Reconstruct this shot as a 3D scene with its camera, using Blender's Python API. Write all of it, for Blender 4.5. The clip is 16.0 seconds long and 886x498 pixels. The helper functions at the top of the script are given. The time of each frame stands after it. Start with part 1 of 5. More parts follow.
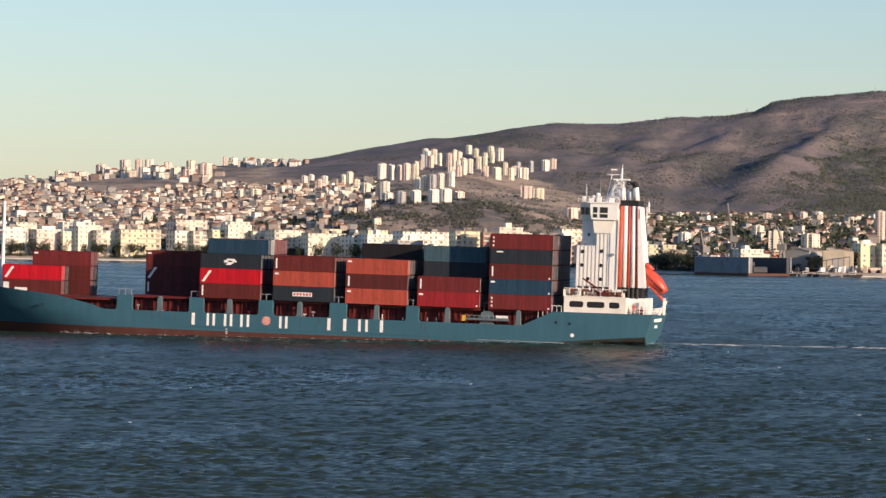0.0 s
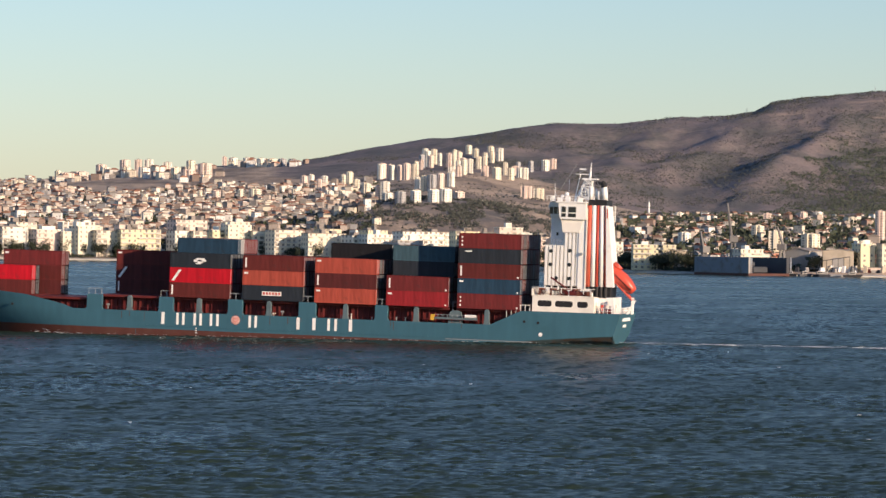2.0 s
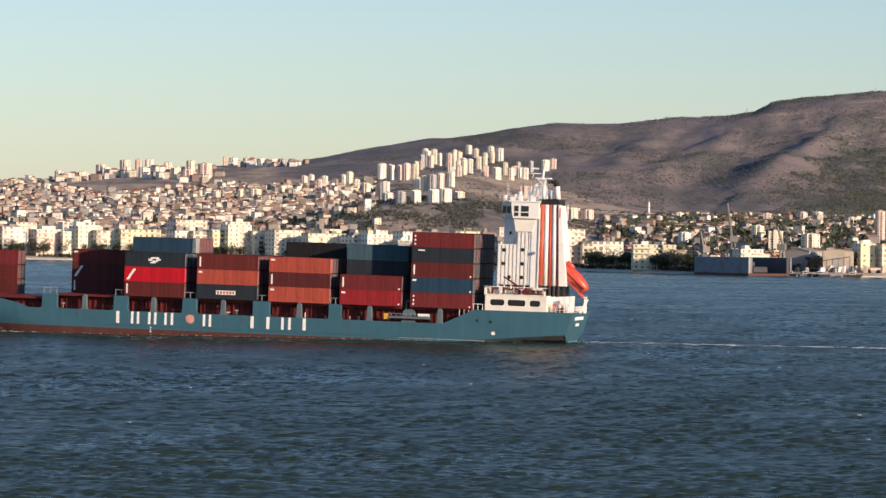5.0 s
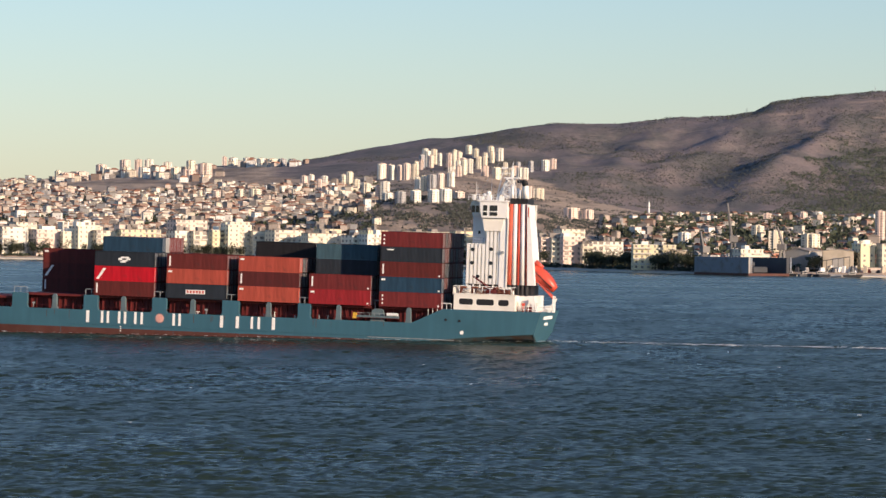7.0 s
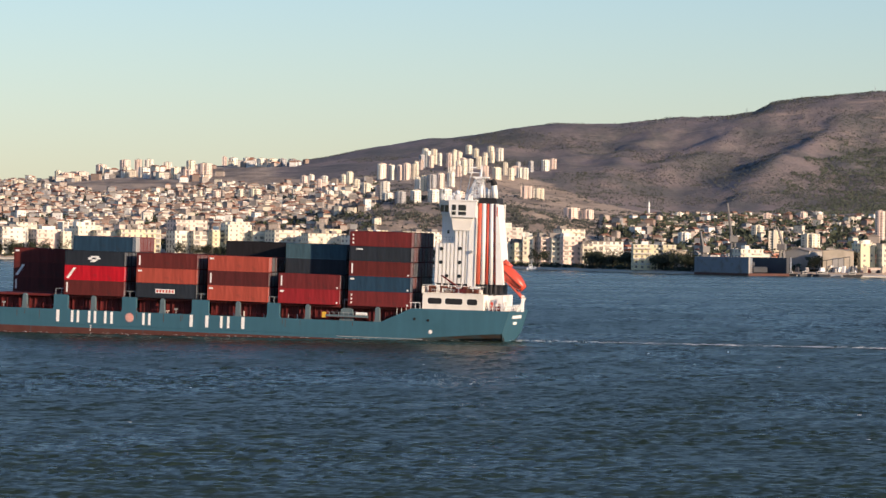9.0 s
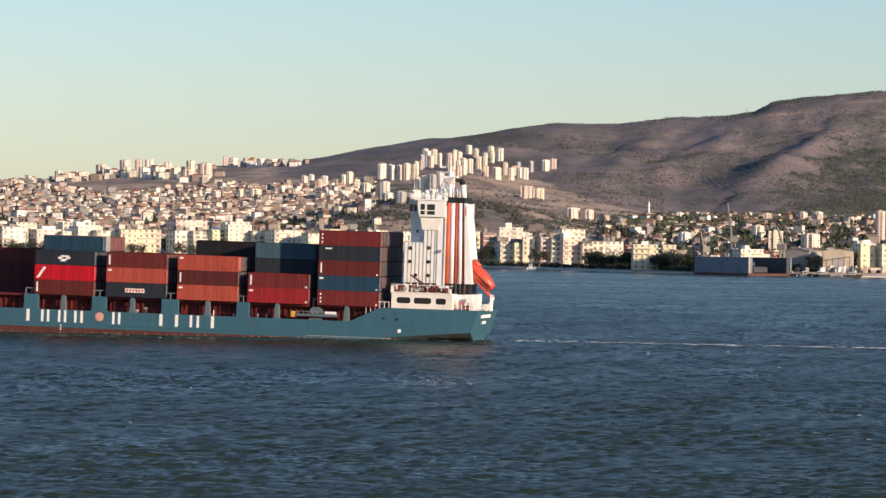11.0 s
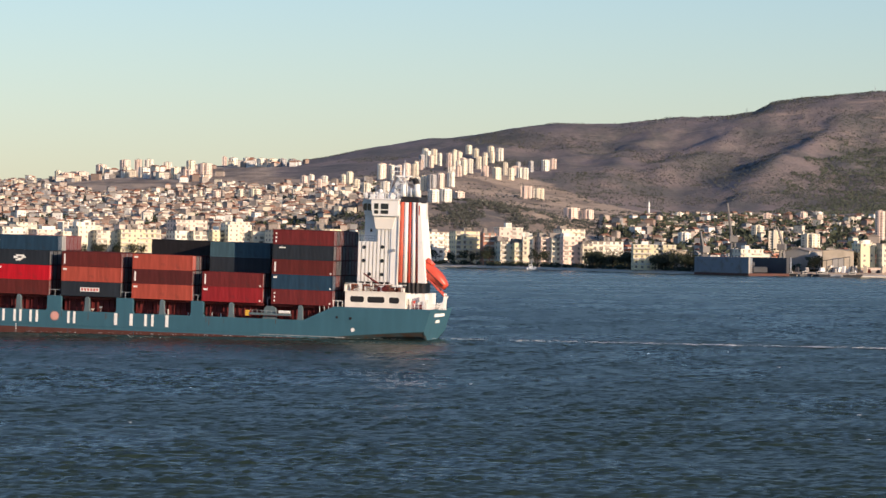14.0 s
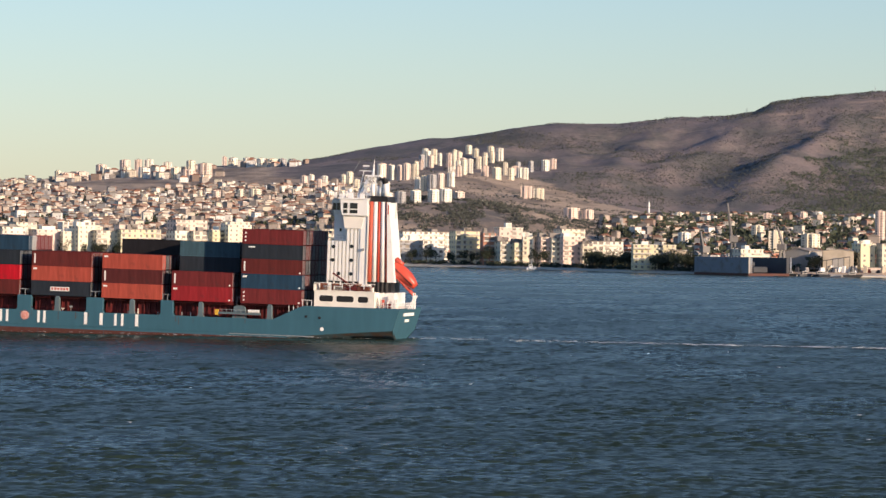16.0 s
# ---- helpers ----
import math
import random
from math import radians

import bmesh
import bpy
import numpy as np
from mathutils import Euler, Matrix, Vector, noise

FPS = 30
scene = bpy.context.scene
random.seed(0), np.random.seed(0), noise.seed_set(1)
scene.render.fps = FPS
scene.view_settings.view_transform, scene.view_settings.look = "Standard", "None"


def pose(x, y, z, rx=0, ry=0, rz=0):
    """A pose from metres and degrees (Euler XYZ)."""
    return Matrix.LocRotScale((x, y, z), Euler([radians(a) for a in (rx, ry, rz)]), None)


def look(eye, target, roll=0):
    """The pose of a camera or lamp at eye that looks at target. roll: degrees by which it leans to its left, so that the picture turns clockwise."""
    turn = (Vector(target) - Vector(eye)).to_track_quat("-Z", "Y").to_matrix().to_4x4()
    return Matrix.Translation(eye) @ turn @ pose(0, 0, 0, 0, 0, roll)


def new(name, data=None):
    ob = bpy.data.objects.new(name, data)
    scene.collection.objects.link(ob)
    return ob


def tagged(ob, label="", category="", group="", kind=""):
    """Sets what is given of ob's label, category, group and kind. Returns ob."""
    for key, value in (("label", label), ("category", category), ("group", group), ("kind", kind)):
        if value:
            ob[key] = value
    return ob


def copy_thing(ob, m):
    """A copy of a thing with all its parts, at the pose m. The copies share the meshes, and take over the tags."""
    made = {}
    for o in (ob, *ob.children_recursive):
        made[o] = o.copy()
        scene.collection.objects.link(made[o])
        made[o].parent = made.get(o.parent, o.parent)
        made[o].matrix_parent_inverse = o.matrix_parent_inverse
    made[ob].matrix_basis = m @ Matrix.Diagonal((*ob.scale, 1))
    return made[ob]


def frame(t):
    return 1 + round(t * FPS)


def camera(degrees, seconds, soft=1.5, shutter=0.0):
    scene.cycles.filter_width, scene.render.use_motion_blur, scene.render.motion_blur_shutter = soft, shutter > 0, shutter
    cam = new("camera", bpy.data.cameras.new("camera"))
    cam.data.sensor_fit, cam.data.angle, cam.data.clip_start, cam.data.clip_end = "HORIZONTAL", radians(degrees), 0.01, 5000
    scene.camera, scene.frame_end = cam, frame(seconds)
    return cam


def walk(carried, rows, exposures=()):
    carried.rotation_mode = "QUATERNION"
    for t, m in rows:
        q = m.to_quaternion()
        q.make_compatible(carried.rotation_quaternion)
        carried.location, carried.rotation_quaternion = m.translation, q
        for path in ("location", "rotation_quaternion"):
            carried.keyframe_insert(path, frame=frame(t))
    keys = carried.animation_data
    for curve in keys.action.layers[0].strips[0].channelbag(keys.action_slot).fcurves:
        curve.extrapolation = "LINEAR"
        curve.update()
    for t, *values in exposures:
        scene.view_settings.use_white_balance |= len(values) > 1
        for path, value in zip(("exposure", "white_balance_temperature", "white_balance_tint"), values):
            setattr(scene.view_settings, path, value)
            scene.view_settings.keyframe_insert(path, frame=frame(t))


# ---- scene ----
cam = camera(13.744, 16.0, soft=1.45)
EYE = (0.0, 0.0, 20.96)
VIEW = look(EYE, (0.0, 1000.0, 16.502), 0.873)
walk(cam, [(0.0, VIEW), (16.0, VIEW)], [(0.0, 0.2, 6280, 20), (16.0, 0.2, 6280, 20)])

# ---- world and sun: low evening sun from behind on the right ----
SUN_FROM = Vector((0.749, -0.662, 0.0)).normalized()
SUN_EL = 12.7
world = bpy.data.worlds.new("world")
scene.world = world
world.use_nodes = True
wn, wl = world.node_tree.nodes, world.node_tree.links
sky = wn.new("ShaderNodeTexSky")
sky.sky_type, sky.sun_disc = "NISHITA", False
sky.sun_elevation = radians(SUN_EL)
sky.sun_rotation = math.atan2(SUN_FROM.x, SUN_FROM.y)
sky.altitude, sky.air_density, sky.dust_density, sky.ozone_density = 20, 1.0, 0.25, 3.35
wl.new(sky.outputs[0], wn["Background"].inputs[0])
wn["Background"].inputs[1].default_value = 0.126
sun_data = bpy.data.lights.new("sun", "SUN")
sun_data.energy, sun_data.angle, sun_data.color = 5.0, radians(0.5), (1.0, 0.78, 0.52)
sun = new("sun", sun_data)
sd = Vector((SUN_FROM.x * math.cos(radians(SUN_EL)), SUN_FROM.y * math.cos(radians(SUN_EL)), math.sin(radians(SUN_EL))))
sun.matrix_world = look(sd * 100 + Vector((0, 0, 50)), (0, 0, 50))

# ---- materials ----


def material(name, base, rough=0.7, metal=0.0, vary=0.12, grain=1.0, bump=0.0, second=None, second_scale=0.15,
             second_cover=0.5, random_tint=0.0, island_tint=0.0, spec=0.4, streak=1.0):
    """A painted, plastered or earthen surface: a base colour with variation at two scales, a second colour in stains."""
    m = bpy.data.materials.new(name)
    m.use_nodes = True
    n, l = m.node_tree.nodes, m.node_tree.links
    bsdf = n["Principled BSDF"]
    bsdf.inputs["Roughness"].default_value = rough
    bsdf.inputs["Metallic"].default_value = metal
    bsdf.inputs["Specular IOR Level"].default_value = spec
    co = n.new("ShaderNodeTexCoord")
    small = n.new("ShaderNodeTexNoise")
    small.inputs["Scale"].default_value = grain
    small.inputs["Detail"].default_value = 4
    flow = n.new("ShaderNodeMapping")
    flow.inputs["Scale"].default_value = (1, 1, streak)
    l.new(co.outputs["Object"], flow.inputs["Vector"])
    l.new(flow.outputs[0], small.inputs["Vector"])
    big = n.new("ShaderNodeTexNoise")
    big.inputs["Scale"].default_value = second_scale
    big.inputs["Detail"].default_value = 5
    big.inputs["Roughness"].default_value = 0.6
    l.new(co.outputs["Object"], big.inputs["Vector"])
    ramp = n.new("ShaderNodeValToRGB")
    ramp.color_ramp.elements[0].position = second_cover
    ramp.color_ramp.elements[1].position = second_cover + 0.16
    l.new(big.outputs["Fac"], ramp.inputs["Fac"])
    mix = n.new("ShaderNodeMix")
    mix.data_type = "RGBA"
    mix.inputs["A"].default_value = (*base, 1)
    mix.inputs["B"].default_value = (*(second or [c * 0.8 for c in base]), 1)
    l.new(ramp.outputs["Color"], mix.inputs["Factor"])
    hsv = n.new("ShaderNodeHueSaturation")
    rng = n.new("ShaderNodeMapRange")
    rng.inputs["To Min"].default_value, rng.inputs["To Max"].default_value = 1 - vary * 1.6, 1 + vary * 1.6
    l.new(small.outputs["Fac"], rng.inputs["Value"])
    value = rng.outputs[0]
    for amount, source in ((random_tint, "ShaderNodeObjectInfo"), (island_tint, "ShaderNodeNewGeometry")):
        if amount:
            src = n.new(source)
            r2 = n.new("ShaderNodeMapRange")
            r2.inputs["To Min"].default_value, r2.inputs["To Max"].default_value = 1 - amount, 1 + amount
            l.new(src.outputs["Random" if amount is random_tint else "Random Per Island"], r2.inputs["Value"])
            mul = n.new("ShaderNodeMath")
            mul.operation = "MULTIPLY"
            l.new(value, mul.inputs[0])
            l.new(r2.outputs[0], mul.inputs[1])
            value = mul.outputs[0]
    l.new(value, hsv.inputs["Value"])
    l.new(mix.outputs["Result"], hsv.inputs["Color"])
    l.new(hsv.outputs["Color"], bsdf.inputs["Base Color"])
    if bump:
        b = n.new("ShaderNodeBump")
        b.inputs["Strength"].default_value = 0.6
        b.inputs["Distance"].default_value = bump
        l.new(small.outputs["Fac"], b.inputs["Height"])
        l.new(b.outputs["Normal"], bsdf.inputs["Normal"])
    return m


def island_palette(name, colours, rough=0.85):
    """One surface whose separate pieces take their colours from a palette."""
    m = bpy.data.materials.new(name)
    m.use_nodes = True
    n, l = m.node_tree.nodes, m.node_tree.links
    geo = n.new("ShaderNodeNewGeometry")
    ramp = n.new("ShaderNodeValToRGB")
    ramp.color_ramp.interpolation = "CONSTANT"
    els = ramp.color_ramp.elements
    for i, c in enumerate(colours):
        e = els[i] if i < 2 else els.new(i / len(colours))
        e.position, e.color = i / len(colours), (*c, 1)
    l.new(geo.outputs["Random Per Island"], ramp.inputs["Fac"])
    co = n.new("ShaderNodeTexCoord")
    noise_node = n.new("ShaderNodeTexNoise")
    noise_node.inputs["Scale"].default_value = 0.6
    noise_node.inputs["Detail"].default_value = 4
    l.new(co.outputs["Object"], noise_node.inputs["Vector"])
    rng = n.new("ShaderNodeMapRange")
    rng.inputs["To Min"].default_value, rng.inputs["To Max"].default_value = 0.75, 1.2
    l.new(noise_node.outputs["Fac"], rng.inputs["Value"])
    hsv = n.new("ShaderNodeHueSaturation")
    l.new(ramp.outputs["Color"], hsv.inputs["Color"])
    l.new(rng.outputs[0], hsv.inputs["Value"])
    l.new(hsv.outputs["Color"], n["Principled BSDF"].inputs["Base Color"])
    n["Principled BSDF"].inputs["Roughness"].default_value = rough
    return m


def sea_material():
    m = bpy.data.materials.new("sea_water")
    m.use_nodes = True
    n, l = m.node_tree.nodes, m.node_tree.links
    bsdf = n["Principled BSDF"]
    bsdf.inputs["Base Color"].default_value = (0.031, 0.050, 0.035, 1)
    bsdf.inputs["Specular Tint"].default_value = (1.0, 0.92, 0.48, 1)
    bsdf.inputs["Specular IOR Level"].default_value = 0.092
    bsdf.inputs["IOR"].default_value = 1.333
    co = n.new("ShaderNodeTexCoord")
    t = n.new("ShaderNodeTexNoise")
    t.inputs["Scale"].default_value = 1.6
    t.inputs["Detail"].default_value = 4
    l.new(co.outputs["Object"], t.inputs["Vector"])
    b = n.new("ShaderNodeBump")
    b.inputs["Strength"].default_value = 0.8
    b.inputs["Distance"].default_value = 0.12
    l.new(t.outputs["Fac"], b.inputs["Height"])
    l.new(b.outputs["Normal"], bsdf.inputs["Normal"])
    # slicks and ruffled patches
    g = n.new("ShaderNodeTexNoise")
    g.inputs["Scale"].default_value = 0.016
    g.inputs["Detail"].default_value = 4
    l.new(co.outputs["Object"], g.inputs["Vector"])
    r = n.new("ShaderNodeMapRange")
    r.inputs["From Min"].default_value, r.inputs["From Max"].default_value = 0.35, 0.65
    r.inputs["To Min"].default_value, r.inputs["To Max"].default_value = 0.24, 0.31
    l.new(g.outputs["Fac"], r.inputs["Value"])
    l.new(r.outputs[0], bsdf.inputs["Roughness"])
    return m


SEA = sea_material()
FOAM = material("foam", (0.70, 0.73, 0.73), 0.8, vary=0.1, grain=2)


def ground_material():
    """Dry grass and bare earth on the lower slopes, scrubby stony ground where the cover rises."""
    m = bpy.data.materials.new("hillside_ground")
    m.use_nodes = True
    n, l = m.node_tree.nodes, m.node_tree.links
    bsdf = n["Principled BSDF"]
    bsdf.inputs["Roughness"].default_value = 0.95
    bsdf.inputs["Specular IOR Level"].default_value = 0.1
    co = n.new("ShaderNodeTexCoord")

    def cloud(scale, detail, rough, stretch=(1, 1, 1)):
        mp = n.new("ShaderNodeMapping")
        mp.inputs["Scale"].default_value = stretch
        l.new(co.outputs["Object"], mp.inputs["Vector"])
        t = n.new("ShaderNodeTexNoise")
        t.inputs["Scale"].default_value, t.inputs["Detail"].default_value, t.inputs["Roughness"].default_value = scale, detail, rough
        l.new(mp.outputs[0], t.inputs["Vector"])
        return t.outputs["Fac"]

    def blend(fac, a, b, lo, hi):
        r = n.new("ShaderNodeMapRange")
        r.inputs["From Min"].default_value, r.inputs["From Max"].default_value = lo, hi
        l.new(fac, r.inputs["Value"])
        x = n.new("ShaderNodeMix")
        x.data_type = "RGBA"
        for sock, v in (("A", a), ("B", b)):
            if isinstance(v, tuple):
                x.inputs[sock].default_value = (*v, 1)
            else:
                l.new(v, x.inputs[sock])
        l.new(r.outputs[0], x.inputs["Factor"])
        return x.outputs["Result"]

    grass = blend(cloud(0.016, 6, 0.65, (1, 0.5, 1)), (0.53, 0.41, 0.30), (0.25, 0.205, 0.165), 0.44, 0.60)
    # stony tones kept greyish, carrying a little of the distant haze
    stony = blend(cloud(0.011, 7, 0.68, (1, 0.6, 1)), (0.28, 0.230, 0.212), (0.155, 0.150, 0.140), 0.40, 0.60)
    stony = blend(cloud(0.030, 6, 0.7, (0.32, 1, 1)), stony, (0.38, 0.30, 0.25), 0.58, 0.72)
    at = n.new("ShaderNodeAttribute")
    at.attribute_name = "cover"
    add = n.new("ShaderNodeMath")
    add.operation = "ADD"
    l.new(at.outputs["Fac"], add.inputs[0])
    l.new(cloud(0.05, 5, 0.7), add.inputs[1])
    colour = blend(add.outputs[0], grass, stony, 0.85, 1.1)
    hsv = n.new("ShaderNodeHueSaturation")
    r = n.new("ShaderNodeMapRange")
    fine = cloud(0.16, 5, 0.7)
    r.inputs["To Min"].default_value, r.inputs["To Max"].default_value = 0.55, 1.45
    l.new(fine, r.inputs["Value"])
    l.new(r.outputs[0], hsv.inputs["Value"])
    l.new(colour, hsv.inputs["Color"])
    l.new(hsv.outputs["Color"], bsdf.inputs["Base Color"])
    b = n.new("ShaderNodeBump")
    b.inputs["Strength"].default_value, b.inputs["Distance"].default_value = 0.7, 2.0
    l.new(fine, b.inputs["Height"])
    l.new(b.outputs["Normal"], bsdf.inputs["Normal"])
    return m


EARTH = ground_material()
HULL_BLUE = material("hull_teal_paint", (0.042, 0.125, 0.172), 0.5, vary=0.11, grain=0.9, streak=0.12, second=(0.037, 0.112, 0.152),
                     second_scale=0.12, second_cover=0.55, bump=0.01)
BOOT_RED = material("boot_topping_red", (0.095, 0.032, 0.023), 0.6, vary=0.2, grain=0.6, second=(0.09, 0.04, 0.03), second_scale=0.3)
WHITE = material("white_ship_paint", (0.89, 0.88, 0.84), 0.45, vary=0.04, grain=0.5, second=(0.72, 0.69, 0.63), second_scale=0.3, second_cover=0.6)
CREAM = material("cream_ship_paint", (0.87, 0.83, 0.74), 0.5, vary=0.05, grain=0.5)
# hull teal darkened for the shade under the counter, with brown grime
COUNTER_SHADE_GRIME = material("shaded_grimy_counter_paint", (0.045, 0.075, 0.088), 0.7, vary=0.3, grain=0.7, second=(0.060, 0.040, 0.032), second_scale=0.35, second_cover=0.48)
STRIPE_RED = material("funnel_red_paint", (0.62, 0.095, 0.060), 0.45, vary=0.06)
STRIPE_ORANGE = material("funnel_orange_paint", (0.66, 0.135, 0.080), 0.45, vary=0.06)
BLACK = material("soot_black_and_opening_dark", (0.018, 0.018, 0.02), 0.6, vary=0.2)
GREY = material("grey_ship_steel", (0.30, 0.32, 0.33), 0.55, vary=0.1)
DECK_RED = material("red_deck_paint", (0.125, 0.015, 0.014), 0.65, vary=0.25, grain=0.8, second=(0.11, 0.022, 0.018), second_scale=0.4)
PILLAR = material("pillar_grey_teal", (0.11, 0.16, 0.18), 0.55, vary=0.1)
ORANGE = material("lifeboat_orange", (0.60, 0.085, 0.050), 0.35, vary=0.05)
RUST_BROWN = material("rusty_gear_brown", (0.20, 0.075, 0.045), 0.75, vary=0.3, grain=1.5)
YELLOW = material("crane_yellow", (0.7, 0.42, 0.05), 0.5, vary=0.1)
GLASS = material("dark_window_glass", (0.02, 0.025, 0.03), 0.08, vary=0.05, spec=0.6)

# ---- small mesh helpers ----


def bm_new():
    return bmesh.new()


def box(bm, x0, y0, z0, x1, y1, z1):
    v = [bm.verts.new(p) for p in ((x0, y0, z0), (x1, y0, z0), (x1, y1, z0), (x0, y1, z0),
                                   (x0, y0, z1), (x1, y0, z1), (x1, y1, z1), (x0, y1, z1))]
    for q in ((0, 3, 2, 1), (4, 5, 6, 7), (0, 1, 5, 4), (1, 2, 6, 5), (2, 3, 7, 6), (3, 0, 4, 7)):
        bm.faces.new([v[i] for i in q])
    return v


def prism(bm, profile, y0, y1):
    """A profile in x, z pushed from y0 to y1."""
    a = [bm.verts.new((x, y0, z)) for x, z in profile]
    b = [bm.verts.new((x, y1, z)) for x, z in profile]
    n = len(profile)
    for i in range(n):
        bm.faces.new((a[i], a[(i + 1) % n], b[(i + 1) % n], b[i]))
    bm.faces.new(a[::-1])
    bm.faces.new(b)
    return a + b


def tube(bm, p, q, r0, r1=None, sides=8, caps=True):
    p, q = Vector(p), Vector(q)
    r1 = r0 if r1 is None else r1
    d = (q - p).normalized()
    s = d.orthogonal().normalized()
    t = d.cross(s)
    rings = []
    for c, r in ((p, r0), (q, r1)):
        rings.append([bm.verts.new(c + r * (math.cos(a) * s + math.sin(a) * t))
                      for a in (2 * math.pi * i / sides for i in range(sides))])
    for i in range(sides):
        j = (i + 1) % sides
        bm.faces.new((rings[0][i], rings[0][j], rings[1][j], rings[1][i]))
    if caps:
        bm.faces.new(rings[0][::-1])
        bm.faces.new(rings[1])


def mesh_of(name, bm, mat, smooth=False, bevel=0.0):
    bmesh.ops.recalc_face_normals(bm, faces=bm.faces[:])
    if bevel:
        bmesh.ops.bevel(bm, geom=bm.edges[:], offset=bevel, segments=1, affect="EDGES", clamp_overlap=True)
    me = bpy.data.meshes.new(name)
    bm.to_mesh(me)
    bm.free()
    for m in (mat if isinstance(mat, (list, tuple)) else (mat,)):
        me.materials.append(m)
    if smooth:
        for f in me.polygons:
            f.use_smooth = True
    return me


def part(name, bm, mat, parent, label="", smooth=False, bevel=0.0):
    """Links a bmesh as one mesh object under a thing or a part."""
    ob = new(name, mesh_of(name, bm, mat, smooth, bevel))
    ob.parent = parent
    return tagged(ob, label)


def thing(name, label, category, at=None, group="", kind="", data=None):
    ob = new(name, data)
    if at is not None:
        ob.matrix_basis = at
    return tagged(ob, label, category, group, kind)


def shared(name, me, parent, at=None, label=""):
    ob = new(name, me)
    ob.parent = parent
    if at is not None:
        ob.matrix_basis = at
    return tagged(ob, label)


# ---- ground: coastal plain, town slopes, knoll and mountain as one sheet ----
SHORE_X = (-500, -119, 16, 70, 130, 193, 500)
SHORE_Y = (2335, 2311, 2224, 2140, 2030, 2012, 1990)
LAND_A = (-0.1205, -0.082, -0.039, 0.0025, 0.033, 0.064, 0.095, 0.1205)
LAND_Y = (2350, 2750, 3300, 3900, 4400, 4850)
LAND_Z = ((2.2, 2.2, 2.2, 2.2, 2.2, 2.2, 2.2, 2.2),
          (26.9, 27.7, 27.8, 21.1, 22.4, 25.3, 25.8, 26.0),
          (39.2, 37.1, 41.3, 41.4, 36.8, 34.3, 34.9, 36.2),
          (58.2, 64.0, 66.6, 79.3, 63.1, 45.1, 45.8, 48.5),
          (73.1, 88.5, 96.1, 110.4, 109.1, 87.5, 90.9, 98.0),
          (73.2, 85.0, 110.5, 146.4, 165.8, 177.0, 198.0, 213.3))


CREST_A = (-0.1208, -0.0824, -0.0394, -0.0317, -0.021, -0.0041, 0.002, 0.0112, 0.0296, 0.0465, 0.0634, 0.0772, 0.0841, 0.0892, 0.0971, 0.1199)
CREST_H = (75.4, 96.2, 110.5, 117.0, 129.0, 142.9, 144.1, 151.5, 166.3, 165.3, 176.3, 178.8, 183.8, 196.8, 203.4, 214.0)
# spurs running down the mountain: upper end, lower end, height, half width on the west and on the east side
SPURS = (((512, 4660), (335, 4080), 36, 50, 100),
         ((395, 4700), (268, 4240), 28, 46, 75),
         ((300, 4560), (238, 4150), 9, 22, 26),
         ((261, 4668), (173, 4096), 16, 40, 60),
         ((590, 4560), (480, 4116), 10, 40, 50),
         ((81, 4640), (43, 4352), 7, 40, 40))


def shore_at(x):
    return float(np.interp(x, SHORE_X, SHORE_Y))


def land(x, y):
    """Height of the ground, before the finer folds."""
    a = x / y
    zs = [np.interp(a, LAND_A, row) for row in LAND_Z]
    z = float(np.interp(y, LAND_Y, zs))
    k = min(max((y - 4500) / 330, 0), 1)
    z += (float(np.interp(a, CREST_A, CREST_H)) - z) * k * k * (3 - 2 * k)
    z = max(z, 2.2) + 25 * math.exp(-((x - 15) / 85) ** 2 - ((y - 2700) / 120) ** 2) + 9 * math.exp(-((x + 45) / 45) ** 2 - ((y - 2640) / 90) ** 2)
    return z


def ground_height(x, y):
    z = land(x, y)
    far = min(max((y - 4000) / 400, 0), 1) * min(max((x / y + 0.01) / 0.05, 0), 1)
    if far > 0:
        p = Vector(((x + 0.55 * y) / 190, (y - 0.2 * x) / 420, 3.1))
        ridge = 1 - abs(noise.noise(p)) * 2
        crest = 1 - 0.95 * min(max((y - 4560) / 220, 0), 1)
        z += far * crest * (3.0 * (ridge - 0.62) + 5.0 * noise.fractal(Vector((x / 55, y / 75, 1.0)), 0.7, 2.2, 6))
    if y > 3700:
        for (x0, y0), (x1, y1), high, west, east in SPURS:
            dx, dy = x1 - x0, y1 - y0
            q = ((x - x0) * dx + (y - y0) * dy) / (dx * dx + dy * dy)
            e = min(max(q, 0), 1)
            wide = west if (x - x0) * dy - (y - y0) * dx > 0 else east
            d = math.hypot(x - x0 - e * dx, y - y0 - e * dy) + 9 * noise.noise(Vector((x / 45, y / 45, 9)))
            if d < wide * 3:
                z += high * math.sin(math.pi * (0.03 + 0.85 * e)) * math.exp(-(max(d, 0) / wide) ** 1.4)
    z += 2.0 * noise.fractal(Vector((x / 60, y / 60, 7.0)), 1.0, 2.0, 3) * min(max((y - 2450) / 300, 0), 1)
    edge = (y - shore_at(x)) / 14
    if edge < 1:
        z = -6 + (z + 6) * max(edge, 0)
    return z


